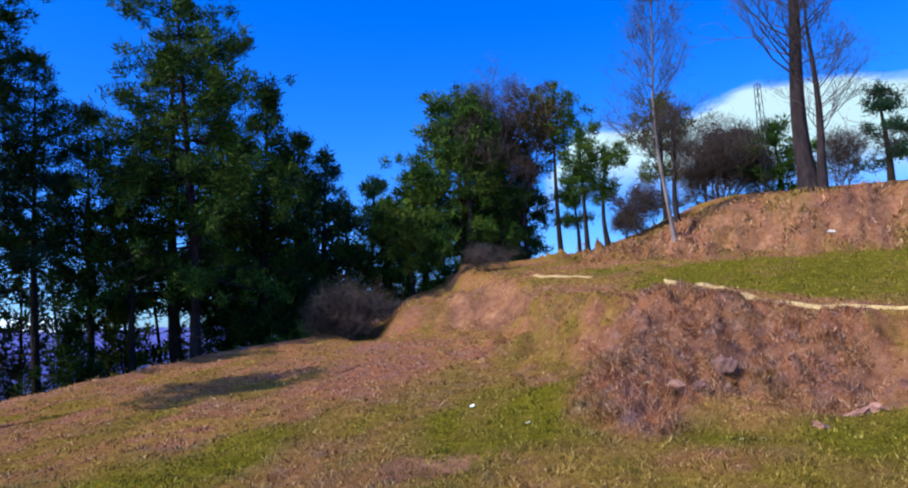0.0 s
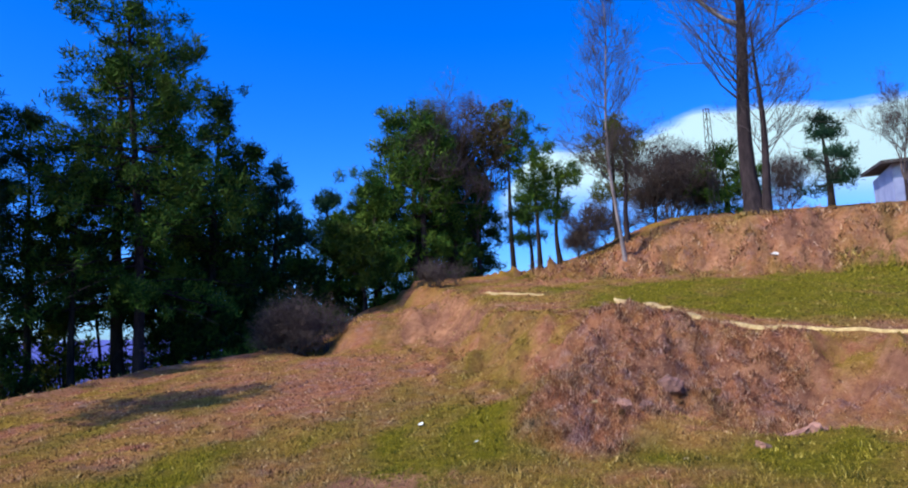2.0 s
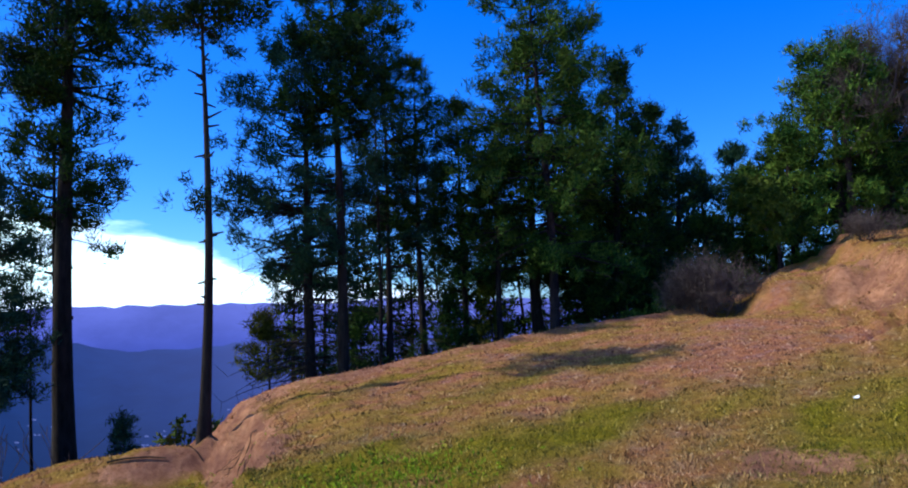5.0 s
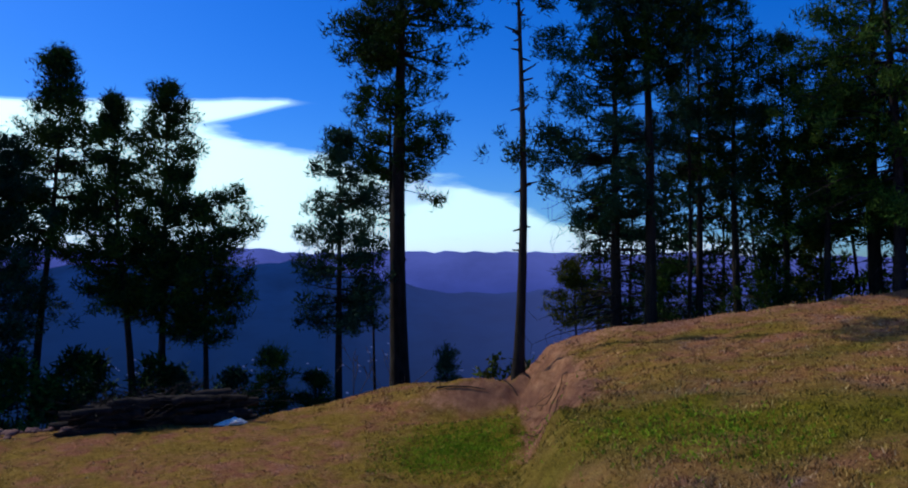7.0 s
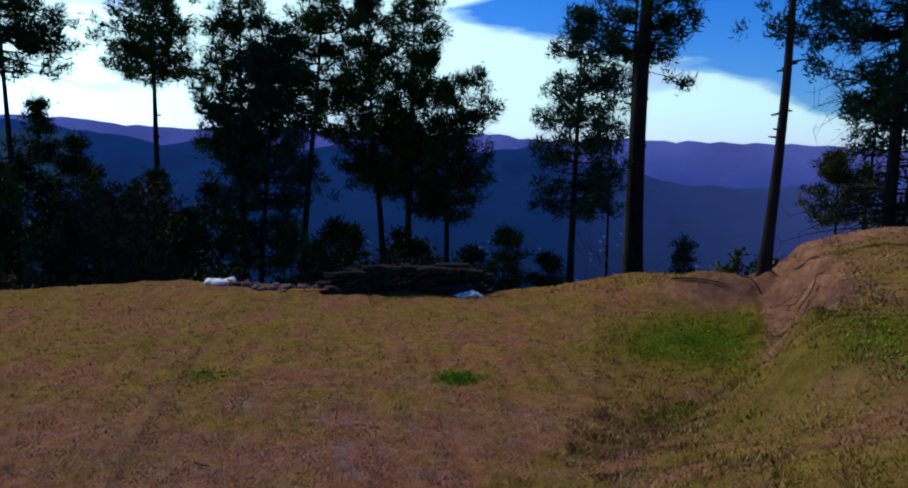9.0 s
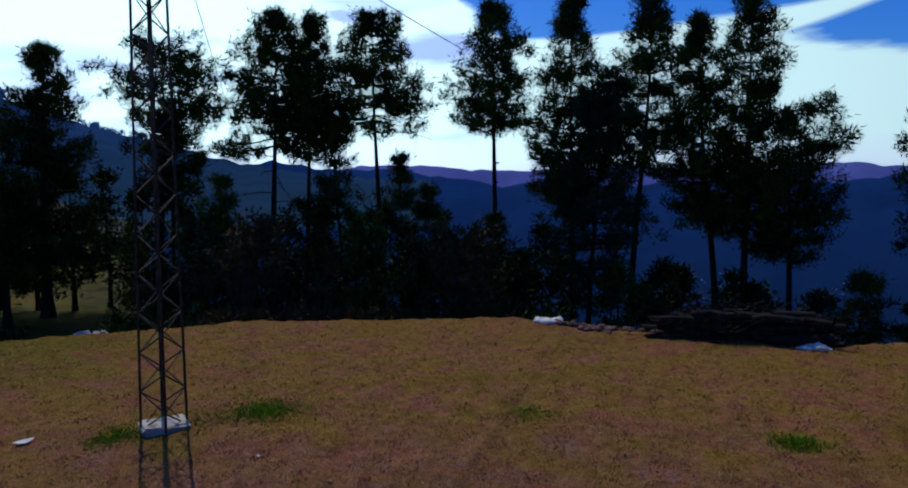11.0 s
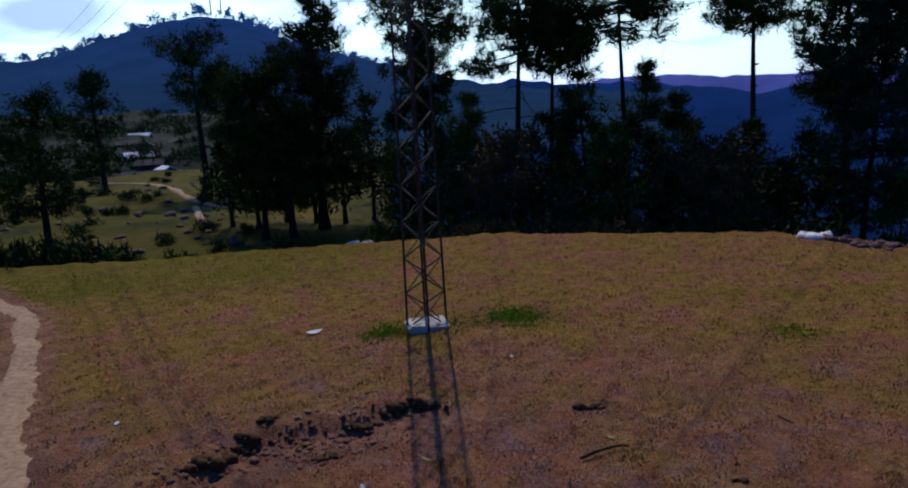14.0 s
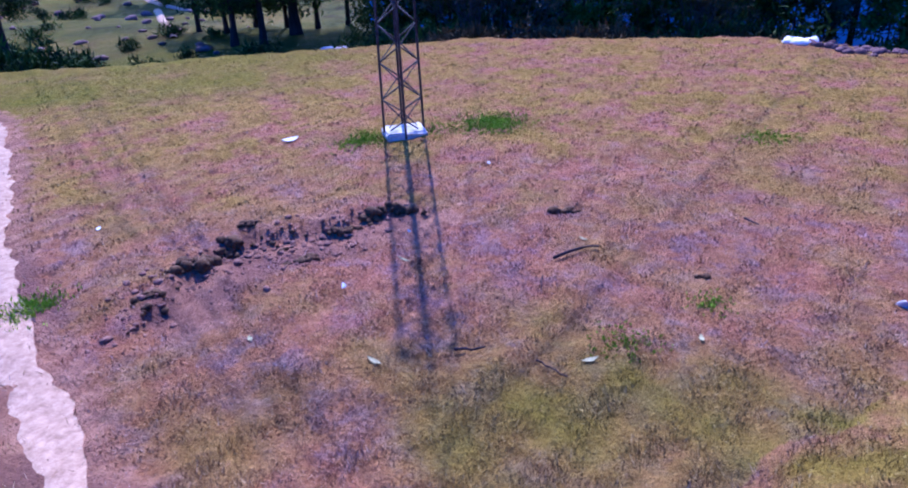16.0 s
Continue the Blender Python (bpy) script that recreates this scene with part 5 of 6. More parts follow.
def grass(name, n, r0, r1, az0, az1, tall, seed, label, keep=None, anywhere=False, thin=1.0):
    """Blades of short turf, thicker near the eye."""
    rng = np.random.RandomState(seed)
    az = np.radians(rng.uniform(az0, az1, n))
    r = np.exp(rng.uniform(math.log(r0), math.log(r1), n))
    x, y = -r * np.sin(az), r * np.cos(az)
    if keep is not None:
        ok = keep(x, y, rng)
        x, y, r = x[ok], y[ok], r[ok]
    n = len(x)
    z = ground_z(x, y)
    e = 0.06
    slope = np.hypot(ground_z(x + e, y) - z, ground_z(x, y + e) - z) / e
    ok = (slope < rng.uniform(0.5, 1.1, n)) & (bareness(x, y) < rng.uniform(0.35, 1.1, n)) | anywhere
    x, y, z, r = x[ok], y[ok], z[ok], r[ok]
    n = len(x)
    g = greenness(x, y)
    clump = 0.75 + 0.45 * waves(x, y, 0.5, seed)
    h = tall * (r / 5.0) ** -0.2 * rng.uniform(0.4, 1.25, n) * np.clip(clump, 0.35, 1.4)
    w = 0.0032 * thin * (r / 4.0) ** 0.9 * rng.uniform(0.7, 1.5, n)
    a = rng.uniform(0, 6.28, n)
    lean = rng.normal(0, 0.65, (n, 2)) * h[:, None]
    root = np.stack([x, y, z - 0.004], -1)
    side = np.stack([np.cos(a) * w, np.sin(a) * w, 0 * a], -1)
    tip = root + np.stack([lean[:, 0], lean[:, 1], h], -1)
    co = np.stack([root - side, root + side, tip], 1).reshape(-1, 3)
    ob = fast_mesh(name, co, np.arange(3 * n).reshape(-1, 3), GRASS)
    at = ob.data.attributes.new("green", "FLOAT", "POINT")
    at.data.foreach_set("value", np.repeat(g, 3).astype(np.float32))
    st = ob.data.attributes.new("straw", "FLOAT", "POINT")
    st.data.foreach_set("value", np.repeat(strawness(x, y), 3).astype(np.float32))
    return tagged(ob, label, "grass", kind="stuff")


def off_paths(x, y, rng):
    p = np.abs(beside(x, y, LAWNPATH))
    t = beside(x, y, TRENCH)
    return (p > rng.uniform(-0.05, 0.26, len(x))) & ~((np.abs(t - 0.1) < 0.14) & (x < -2.4) & (x > -5.2) & (rng.rand(len(x)) < 0.8))


grass("lawn_grass", 205000, 2.2, 14, 56, 152, 0.030, 71, "short dry pinkish lawn grass with green patches", off_paths, False, 0.85)


def off_upper(x, y, rng):
    return np.abs(beside(x, y, UPPERPATH)) > rng.uniform(0.05, 0.2, len(x))


grass("terrace_grass", 200000, 3.6, 22, -36, 58, 0.042, 72, "rough dry grass with olive patches on the terraces", off_upper)
grass("bank_grass", 42000, 16.5, 24, -37, -9, 0.20, 74, "coarse dry grass over the upper bank", lambda x, y, rng: (np.abs(beside(x, y, BANK) - 0.3) < rng.uniform(0.5, 2.2, len(x))) & (waves(x, y, 1.3, 81) > rng.normal(-0.2, 0.4, len(x))), True)
grass("scarp_grass", 34000, 9.5, 19, -14, 4, 0.07, 75, "coarse dry grass over the scarp", lambda x, y, rng: (np.abs(beside(x, y, SCARP) - 0.7) < rng.uniform(0.3, 1.3, len(x))) & (waves(x, y, 1.0, 82) > rng.normal(0.0, 0.4, len(x))), True, 0.6)
grass("edge_grass", 16000, 6.5, 17, 18, 62, 0.09, 76, "dry grass hanging over the terrace's edge", lambda x, y, rng: (np.abs(beside(x, y, RIM) - 0.2) < rng.uniform(0.1, 0.5, len(x))) | ((np.abs(beside(x, y, LAWN) - 0.95) < rng.uniform(0.02, 0.2, len(x))) & (y > 4)), True)
grass("mound_grass", 190000, 6.0, 12.5, -30, -6, 0.075, 73, "coarse tussocky pinkish dry grass on the mound", lambda x, y, rng: mound(x, y) > rng.uniform(0.05, 0.8, len(x)), True, 0.55)
grass("foot_grass", 26000, 5.5, 9.5, 40, 60, 0.06, 77, "dry grass over the lower bank", lambda x, y, rng: (np.abs(beside(x, y, LAWN) - 0.3) < rng.uniform(0.2, 0.8, len(x))) & (y < rng.uniform(5.1, 5.9, len(x))), True, 0.8)


# ---- things on the ground ----
def stone(name, az, d, w, l, h, mat, label, category, seed, sink=0.55, turn=None):
    x, y = heading(az, d)
    rng = np.random.RandomState(seed)
    bm = bmesh.new()
    bmesh.ops.create_icosphere(bm, subdivisions=4 if w > 0.15 else 3, radius=0.5)
    cuts = [(Vector(n).normalized(), rng.uniform(0.14, 0.34)) for n in rng.normal(0, 1, (9, 3))]
    ridges = rng.normal(0, 7.0, (3, 3))
    for v in bm.verts:
        for n, far in cuts:
            over = v.co.dot(n) - far
            if over > 0:
                v.co -= n * over
        v.co *= 1 + 0.05 * sum(math.sin(v.co.dot(Vector(q)) * 2.2) for q in ridges)
        v.co += Vector(rng.normal(0, 0.007, 3))
    bmesh.ops.scale(bm, vec=(1.1 * w, l, 1.5 * h), verts=bm.verts)
    me = bpy.data.meshes.new(name)
    bm.to_mesh(me)
    bm.free()
    me.materials.append(mat)
    ob = new(name, me)
    ob.matrix_world = pose(x, y, gz(x, y) + h * (0.22 - sink * 0.5), rng.uniform(-12, 12), rng.uniform(-12, 12), az + rng.uniform(-20, 20) if turn is None else turn)
    return tagged(ob, label, category)


def stick(az, d, length, r, turn, seed, mat=None, label="dry broken stick lying on the grass"):
    rng = np.random.RandomState(seed)
    x, y = heading(az, d)
    t = np.linspace(-0.5, 0.5, 7)
    px = x + np.cos(radians(turn)) * t * length + rng.normal(0, 0.006, 7)
    py = y + np.sin(radians(turn)) * t * length + rng.normal(0, 0.006, 7)
    s = Shape()
    s.tube(np.stack([px, py, ground_z(px, py) + r + 0.018], -1), r * np.linspace(1.1, 0.6, 7), 6)
    return tagged(s.build("stick", mat or BARK_GREY, None, True), label, "stick", "sticks")


def stick_between(a, b, r, seed, mat=None, label="dry broken stick lying on the grass"):
    (x0, y0), (x1, y1) = heading(*a), heading(*b)
    x, y = (x0 + x1) / 2, (y0 + y1) / 2
    return stick(math.degrees(math.atan2(-x, y)), math.hypot(x, y), math.hypot(x1 - x0, y1 - y0), r, math.degrees(math.atan2(y1 - y0, x1 - x0)), seed, mat, label)


def leaf(az, d, length, width, turn, seed, mat, label="pale dry leaf lying on the grass"):
    """A curled leaf with thickness."""
    rng = np.random.RandomState(seed)
    x, y = heading(az, d)
    bm = bmesh.new()
    bmesh.ops.create_grid(bm, x_segments=8, y_segments=4, size=0.5)
    for v in bm.verts:
        u = v.co.x * 2
        v.co.y *= width * max(0.08, 1 - u * u)
        v.co.x *= length
        v.co.z = 0.10 * length * u * u + abs(v.co.y) * 0.15
    bmesh.ops.solidify(bm, geom=bm.faces[:], thickness=0.004)
    me = bpy.data.meshes.new("leaf")
    bm.to_mesh(me)
    bm.free()
    me.materials.append(mat)
    ob = new("leaf", me)
    ob.matrix_world = pose(x, y, gz(x, y) + 0.012, rng.uniform(-8, 8), rng.uniform(-8, 8), turn)
    return tagged(ob, label, "leaf", "fallen leaves")


PALELEAF = concrete_material("pale_leaf", (0.20, 0.17, 0.07), (0.40, 0.36, 0.18), 30.0)
WHITE = concrete_material("white_scrap", (0.65, 0.63, 0.56), (0.90, 0.88, 0.82), 20.0)
stick_between((103.9, 4.75), (100.1, 4.98), 0.011, 1)
stick_between((112.9, 3.54), (110.0, 3.58), 0.008, 2)
stick(105.0, 4.35, 0.22, 0.005, 8, 3)
stick(88.5, 5.6, 0.16, 0.008, 40, 4)
stick_between((105.4, 3.43), (102.7, 3.28), 0.005, 5)
leaf(100.6, 3.45, 0.10, 0.035, -55, 1, PALELEAF)
leaf(91.2, 3.8, 0.09, 0.03, 10, 2, PALELEAF)
leaf(120.4, 3.5, 0.11, 0.03, 70, 3, PALELEAF)
leaf(125.0, 8.2, 0.20, 0.09, 150, 4, WHITE, "white scrap lying on the lawn")
leaf(116.9, 4.78, 0.12, 0.022, 75, 5, PALELEAF)
leaf(130.8, 4.04, 0.07, 0.03, 45, 6, PALELEAF)
leaf(109.3, 6.9, 0.05, 0.03, 20, 7, WHITE, "white scrap lying on the lawn")
leaf(140.0, 6.4, 0.06, 0.04, 20, 8, WHITE, "white scrap lying on the lawn")
leaf(101.5, 5.1, 0.09, 0.03, 60, 9, PALELEAF)
leaf(-0.8, 8.0, 0.12, 0.05, 70, 10, WHITE, "crumpled pale scrap on the terrace grass")
leaf(-5.0, 7.0, 0.06, 0.03, 30, 11, WHITE, "crumpled pale scrap on the terrace grass")
leaf(38.2, 9.0, 0.10, 0.06, 30, 12, PALELEAF)
leaf(41.0, 8.6, 0.09, 0.05, 80, 13, PALELEAF)
stone("stone", 122.3, 4.5, 0.06, 0.05, 0.05, WHITE, "small white stone on the dug soil", "stone", 21)
stone("stone", 116.2, 5.3, 0.05, 0.04, 0.04, WHITE, "small white stone in the grass", "stone", 22)
stone("stone", 77.3, 4.7, 0.14, 0.10, 0.08, STONE, "pale stone half sunk in the grass", "stone", 23)
stone("clod", 126.6, 5.0, 0.09, 0.07, 0.05, DARKSOIL_SHADE, "dark clod beside the dug line", "clod", 26)
# stones in the mound's face and on the terraces
stone("rock", -19.3, 8.1, 0.32, 0.22, 0.17, ROCK, "grey-purple angular rock in the mound's face", "rock", 31)
stone("rock", -21.3, 8.3, 0.34, 0.24, 0.20, ROCK, "purple-brown rock jutting from the mound", "rock", 32)
# dark lumps among these rocks stand in for shaded hollows and undersides
stone("clod", -22.6, 8.3, 0.30, 0.14, 0.16, DARKSOIL_SHADE, "dark hollow clod beside the jutting rock", "clod", 46)
stone("clod", -19.9, 8.0, 0.14, 0.08, 0.06, DARKSOIL_SHADE, "dark clod under the purple rock", "clod", 47)
stone("rock", -15.7, 7.1, 0.24, 0.18, 0.14, EARTH, "reddish flat rock at the mound's foot", "rock", 33)
stone("rock", -14.3, 7.15, 0.20, 0.12, 0.05, OCHRE, "pale yellowish flat rock at the mound's foot", "rock", 34)
stone("rock", -17.4, 7.2, 0.26, 0.2, 0.16, ROCK, "dark rock at the mound's foot", "rock", 35)
stone("clod", -18.3, 7.2, 0.16, 0.10, 0.09, DARKSOIL_SHADE, "dark clod at the mound's foot", "clod", 48)
stone("clod", -15.9, 6.95, 0.10, 0.06, 0.05, DARKSOIL_SHADE, "dark clod at the mound's foot", "clod", 49)
stone("rock", -27.3, 7.3, 0.34, 0.22, 0.18, EARTH, "pinkish rock in the bank", "rock", 36)
stone("rock", -28.6, 7.4, 0.28, 0.22, 0.20, EARTH, "pinkish rock in the bank", "rock", 50)
stone("clod", -27.8, 7.05, 0.16, 0.08, 0.05, DARKSOIL_SHADE, "dark clod under the pinkish rock", "clod", 51)
stone("rock", -25.7, 6.6, 0.2, 0.15, 0.12, EARTH, "low pinkish rock in the grass", "rock", 38)
stone("rock", -20.3, 6.3, 0.06, 0.05, 0.05, OCHRE, "small ochre stone in the grass", "stone", 37)
stone("rock", -21.8, 6.3, 0.08, 0.06, 0.05, OCHRE, "small ochre stone in the grass", "stone", 52)
stone("clod", 1.6, 5.75, 0.16, 0.05, 0.04, DARKSOIL_SHADE, "dark edge of a broken soil crust", "clod", 39)
stone("rock", -22.4, 20.2, 0.25, 0.2, 0.15, STONE, "small pale stone in the bank", "stone", 41)
stone("rock", -27.6, 20.8, 0.35, 0.2, 0.12, STONE, "pale flat stone on the bank", "stone", 42)
# rubble, a pale slab and a brush pile at the lawn's edge
rng = np.random.RandomState(9)
lumps("rubble", [heading(87.0 + rng.normal(0, 0.35), 13.7 + rng.normal(0, 0.2)) for _ in range(60)], rng.uniform(0.04, 0.11, 60), WHITE, 10, 0.6, "heap of pale broken stones at the lawn's edge", "stuff", "rubble")
lumps("rubble", [heading(81.0 + rng.normal(0, 2.5), 13.0 + rng.normal(0, 0.2)) for _ in range(60)], rng.uniform(0.03, 0.09, 60), ROCK, 11, 0.6, "scattered brown stones at the lawn's edge", "stuff", "rubble")
stone("rock", 68.0, 12.2, 0.48, 0.3, 0.16, WHITE, "pale flat rock at the lawn's edge", "rock", 43)
stone("rock", 120.5, 17.0, 1.0, 0.7, 0.7, STONE, "pale boulder behind the mast", "rock", 44)
stone("rock", 119.0, 17.2, 0.5, 0.4, 0.4, WHITE, "pale boulder behind the mast", "rock", 45)


def brush_pile(az, d, length, h, seed):
    """A dark stack of cut logs with loose brush on top."""
    rng = np.random.RandomState(seed)
    x, y = heading(az, d)
    z = gz(x, y) - 0.1
    pile = tagged(new("wood_pile"), "dark stack of cut logs at the lawn's edge", "wood pile")
    pile.matrix_world = pose(x, y, z, 0, 0, az)
    for k in range(34):
        row = k % 4
        s = Shape()
        cx, cy, cz = rng.uniform(-length / 2, length / 2), rng.uniform(-0.35, 0.35), 0.06 + row * h / 4 + rng.uniform(0, 0.04)
        ln, a = rng.uniform(0.5, 1.1), rng.normal(0, 0.25)
        t = np.linspace(-0.5, 0.5, 4)
        s.tube(np.stack([cx + np.cos(a) * t * ln, cy + np.sin(a) * t * ln, cz + rng.normal(0, 0.012, 4)], -1), np.full(4, rng.uniform(0.04, 0.09)), 8)
        s.build("log", BARK, pile, True)
    s = Shape()
    for k in range(260):
        p = np.array([rng.uniform(-length / 2, length / 2), rng.normal(0, 0.3), rng.uniform(0, h)])
        s.tube(np.stack([p, p + rng.normal(0, 0.25, 3) * [1.6, 1, 0.6] + [0, 0, 0.05]]), [0.010, 0.004], 3)
    s.build("brush", BARK, pile)
    return pile


brush_pile(75.6, 12.75, 1.1, 0.42, 3)
brush_pile(71.4, 12.7, 1.6, 0.56, 4)
# a dark bar laid along the rim in place of the ledge's shaded undercut
stick_between((52.4, 11.9), (48.6, 11.7), 0.014, 61, BARK, "thick fallen branch on the rim")
stick(47.5, 12.2, 1.0, 0.014, -8, 62, BARK, "fallen branch on the rim")


def roots():
    """Dark roots hanging down the cut face."""
    rng = np.random.RandomState(17)
    base = tagged(new("exposed_roots"), "dark roots hanging down the cut soil bank", "roots")
    for k in range(16):
        s = Shape()
        d = rng.uniform(8.6, 11.2)
        (x0, y0), (x1, y1) = heading(42.2, d + 0.1), heading(rng.uniform(44.5, 45.6), d - 0.2)
        t = np.linspace(0, 1, 9)
        x, y = x0 + (x1 - x0) * t + rng.normal(0, 0.02, 9), y0 + (y1 - y0) * t + rng.normal(0, 0.02, 9)
        s.tube(np.stack([x, y, ground_z(x, y) + 0.012], -1), rng.uniform(0.004, 0.009) * np.linspace(1, 0.4, 9), 5)
        s.build("root", BARK, base, True)
    return base


roots()


# ---- green tufts on the lawn ----
TUFT = leaf_material("green_tuft", (0.08, 0.15, 0.006), (0.18, 0.30, 0.010), (0.30, 0.42, 0.028))


def tuft(az, d, rad, n, tall, seed):
    rng = np.random.RandomState(seed)
    cx, cy = heading(az, d)
    x, y = cx + rng.normal(0, rad * 0.5, n), cy + rng.normal(0, rad * 0.5, n)
    z = ground_z(x, y)
    s = Shape()
    c = np.stack([x, y, z], -1)
    s.tufts(c, np.tile([0, 0, 1.2], (n, 1)), 5, tall, 0.012, rng, 0.5)
    ob = s.build("grass_tuft", TUFT, None)
    return tagged(ob, "fresh green grass tuft on the dry lawn", "grass", kind="stuff")


tuft(50.2, 9.6, 0.95, 2200, 0.03, 11)
tuft(33.0, 6.3, 1.0, 600, 0.035, 12)
tuft(109.0, 8.3, 0.40, 520, 0.035, 1)
tuft(119.4, 7.9, 0.28, 260, 0.032, 2)
tuft(88.1, 7.9, 0.30, 110, 0.03, 3)
tuft(68.8, 7.6, 0.24, 200, 0.06, 4)
tuft(145.7, 5.2, 0.22, 160, 0.04, 5)
tuft(90.8, 4.3, 0.14, 60, 0.025, 6)
tuft(97.5, 3.7, 0.22, 90, 0.025, 7)
tuft(113.5, 8.1, 0.30, 80, 0.03, 8)


# ---- the house, the far poles and the village ----
def wall_material(name, a, b_):
    m, nt, b = material(name, 0.9, 0.2)
    n = noise_tex(nt, place(nt), 1.2, 6.0, 0.6)
    nt.links.new(ramp(nt, n, [(0.35, a), (0.65, b_)]), b.inputs["Base Color"])
    return m


# the wall's shade is in the colour: plaster darkened and turned bluer
PLASTER = wall_material("blue_grey_plaster", (0.20, 0.23, 0.38), (0.30, 0.33, 0.50))
SHEET = wall_material("rusty_tin_roof", (0.028, 0.024, 0.026), (0.07, 0.06, 0.06))
TIN = wall_material("pale_tin_roof", (0.55, 0.57, 0.60), (0.85, 0.86, 0.9))
MUD = wall_material("mud_wall", (0.04, 0.033, 0.03), (0.10, 0.08, 0.07))
GLASS = metal_material("dark_glass", (0.01, 0.012, 0.016), (0.02, 0.025, 0.03), 0.15)


def box(name, x0, x1, y0, y1, z0, z1, mat, parent, bevel=0.01):
    bm = bmesh.new()
    bmesh.ops.create_cube(bm, size=1.0)
    bmesh.ops.scale(bm, vec=(x1 - x0, y1 - y0, z1 - z0), verts=bm.verts)
    bmesh.ops.translate(bm, vec=((x0 + x1) / 2, (y0 + y1) / 2, (z0 + z1) / 2), verts=bm.verts)
    bmesh.ops.bevel(bm, geom=bm.edges[:], offset=bevel, segments=1, affect="EDGES")
    me = bpy.data.meshes.new(name)
    bm.to_mesh(me)
    bm.free()
    me.materials.append(mat)
    ob = new(name, me)
    ob.parent = parent
    return ob


def house(az, d, turn, w, l, h, wall, roof, label, over=0.4, dz=0.0, slope=0.0):
    x, y = heading(az, d)
    ob = tagged(new("house"), label, "house", "houses")
    ob.matrix_world = pose(x, y, gz(x, y) - 0.3 + dz, 0, 0, turn)
    t = 0.2
    box("wall", -w / 2, w / 2, -l / 2, -l / 2 + t, 0, h, wall, ob)
    box("wall", -w / 2, w / 2, l / 2 - t, l / 2, 0, h, wall, ob)
    box("wall", -w / 2, -w / 2 + t, -l / 2 + t, l / 2 - t, 0, h, wall, ob)
    box("wall", w / 2 - t, w / 2, -l / 2 + t, l / 2 - t, 0, h, wall, ob)
    r = box("roof", -w / 2 - over, w / 2 + over, -l / 2 - over, l / 2 + over, 0, 0.16, roof, ob)
    r.matrix_local = pose(0, 0, h + 0.02 + abs(slope) * 0.008 * l, slope, 0, 0)
    for k in range(2):
        cx = (-0.25 + 0.5 * k) * w
        win = box("window", cx - 0.45, cx + 0.45, -l / 2 - 0.03, -l / 2 + 0.005, h * 0.42, h * 0.78, GLASS, ob)
        box("frame", cx - 0.52, cx + 0.52, -l / 2 - 0.05, -l / 2 - 0.03, h * 0.37, h * 0.42, wall, win)
    return ob


house(-38.6, 44.0, -24, 6.5, 5.0, 2.7, PLASTER, SHEET, "small blue-grey plastered house with a dark tin roof", 0.5, 0.3, 4)
build_mast(*heading(-23.6, 25.0), gz(*heading(-23.6, 25.0)) - 0.05, 3.6, 0.22, 0.13, 14, 20, 0.016, 0.007, "far thin steel lattice pole on the bank", False)


def far_thing(az, el, d):
    x, y = heading(az, d)
    return x, y, EYE + d * math.tan(radians(el))


# the village beyond the fields: low houses with pale tin roofs on the rising ground
def cottage(az, el, d, w, l, h, turn, roof, pitch=24, wall=None):
    """A low gabled house: four walls, two roof slopes, a door and a window; its eaves show at el."""
    x, y, z = far_thing(az, el, d)
    ob = tagged(new("house"), "far low village house with a tin roof", "house", "village houses")
    ob.matrix_world = pose(x, y, z - h, 0, 0, turn)
    wall = wall or MUD
    rise = 0.5 * l * math.tan(radians(pitch))
    bm = bmesh.new()
    base = [(-w / 2, -l / 2), (w / 2, -l / 2), (w / 2, l / 2), (-w / 2, l / 2)]
    lo, hi = [bm.verts.new((*p, -4.0)) for p in base], [bm.verts.new((*p, h)) for p in base]
    ends = [bm.verts.new((-w / 2, 0, h + rise)), bm.verts.new((w / 2, 0, h + rise))]
    for k in range(4):
        bm.faces.new((lo[k], lo[(k + 1) % 4], hi[(k + 1) % 4], hi[k]))
    bm.faces.new((hi[1], hi[2], ends[1]))
    bm.faces.new((hi[3], hi[0], ends[0]))
    bm.faces.new(lo[::-1])
    me = bpy.data.meshes.new("wall")
    bm.to_mesh(me)
    bm.free()
    me.materials.append(wall)
    new("wall", me).parent = ob
    run = 0.5 * l / math.cos(radians(pitch)) + 0.30
    for side in (-1, 1):
        r = box("roof", -w / 2 - 0.3, w / 2 + 0.3, -run, 0.0, 0.0, 0.07, roof, ob, 0.01)
        r.matrix_local = pose(0, 0, h + rise + 0.02, side * pitch if side > 0 else pitch, 0, 0 if side > 0 else 180)
    box("door", -0.3, 0.25, -l / 2 - 0.04, -l / 2 - 0.005, 0.0, h * 0.8, GLASS, ob, 0.005)
    box("window", w * 0.22, w * 0.22 + 0.5, -l / 2 - 0.04, -l / 2 - 0.005, h * 0.45, h * 0.8, GLASS, ob, 0.005)
    return ob


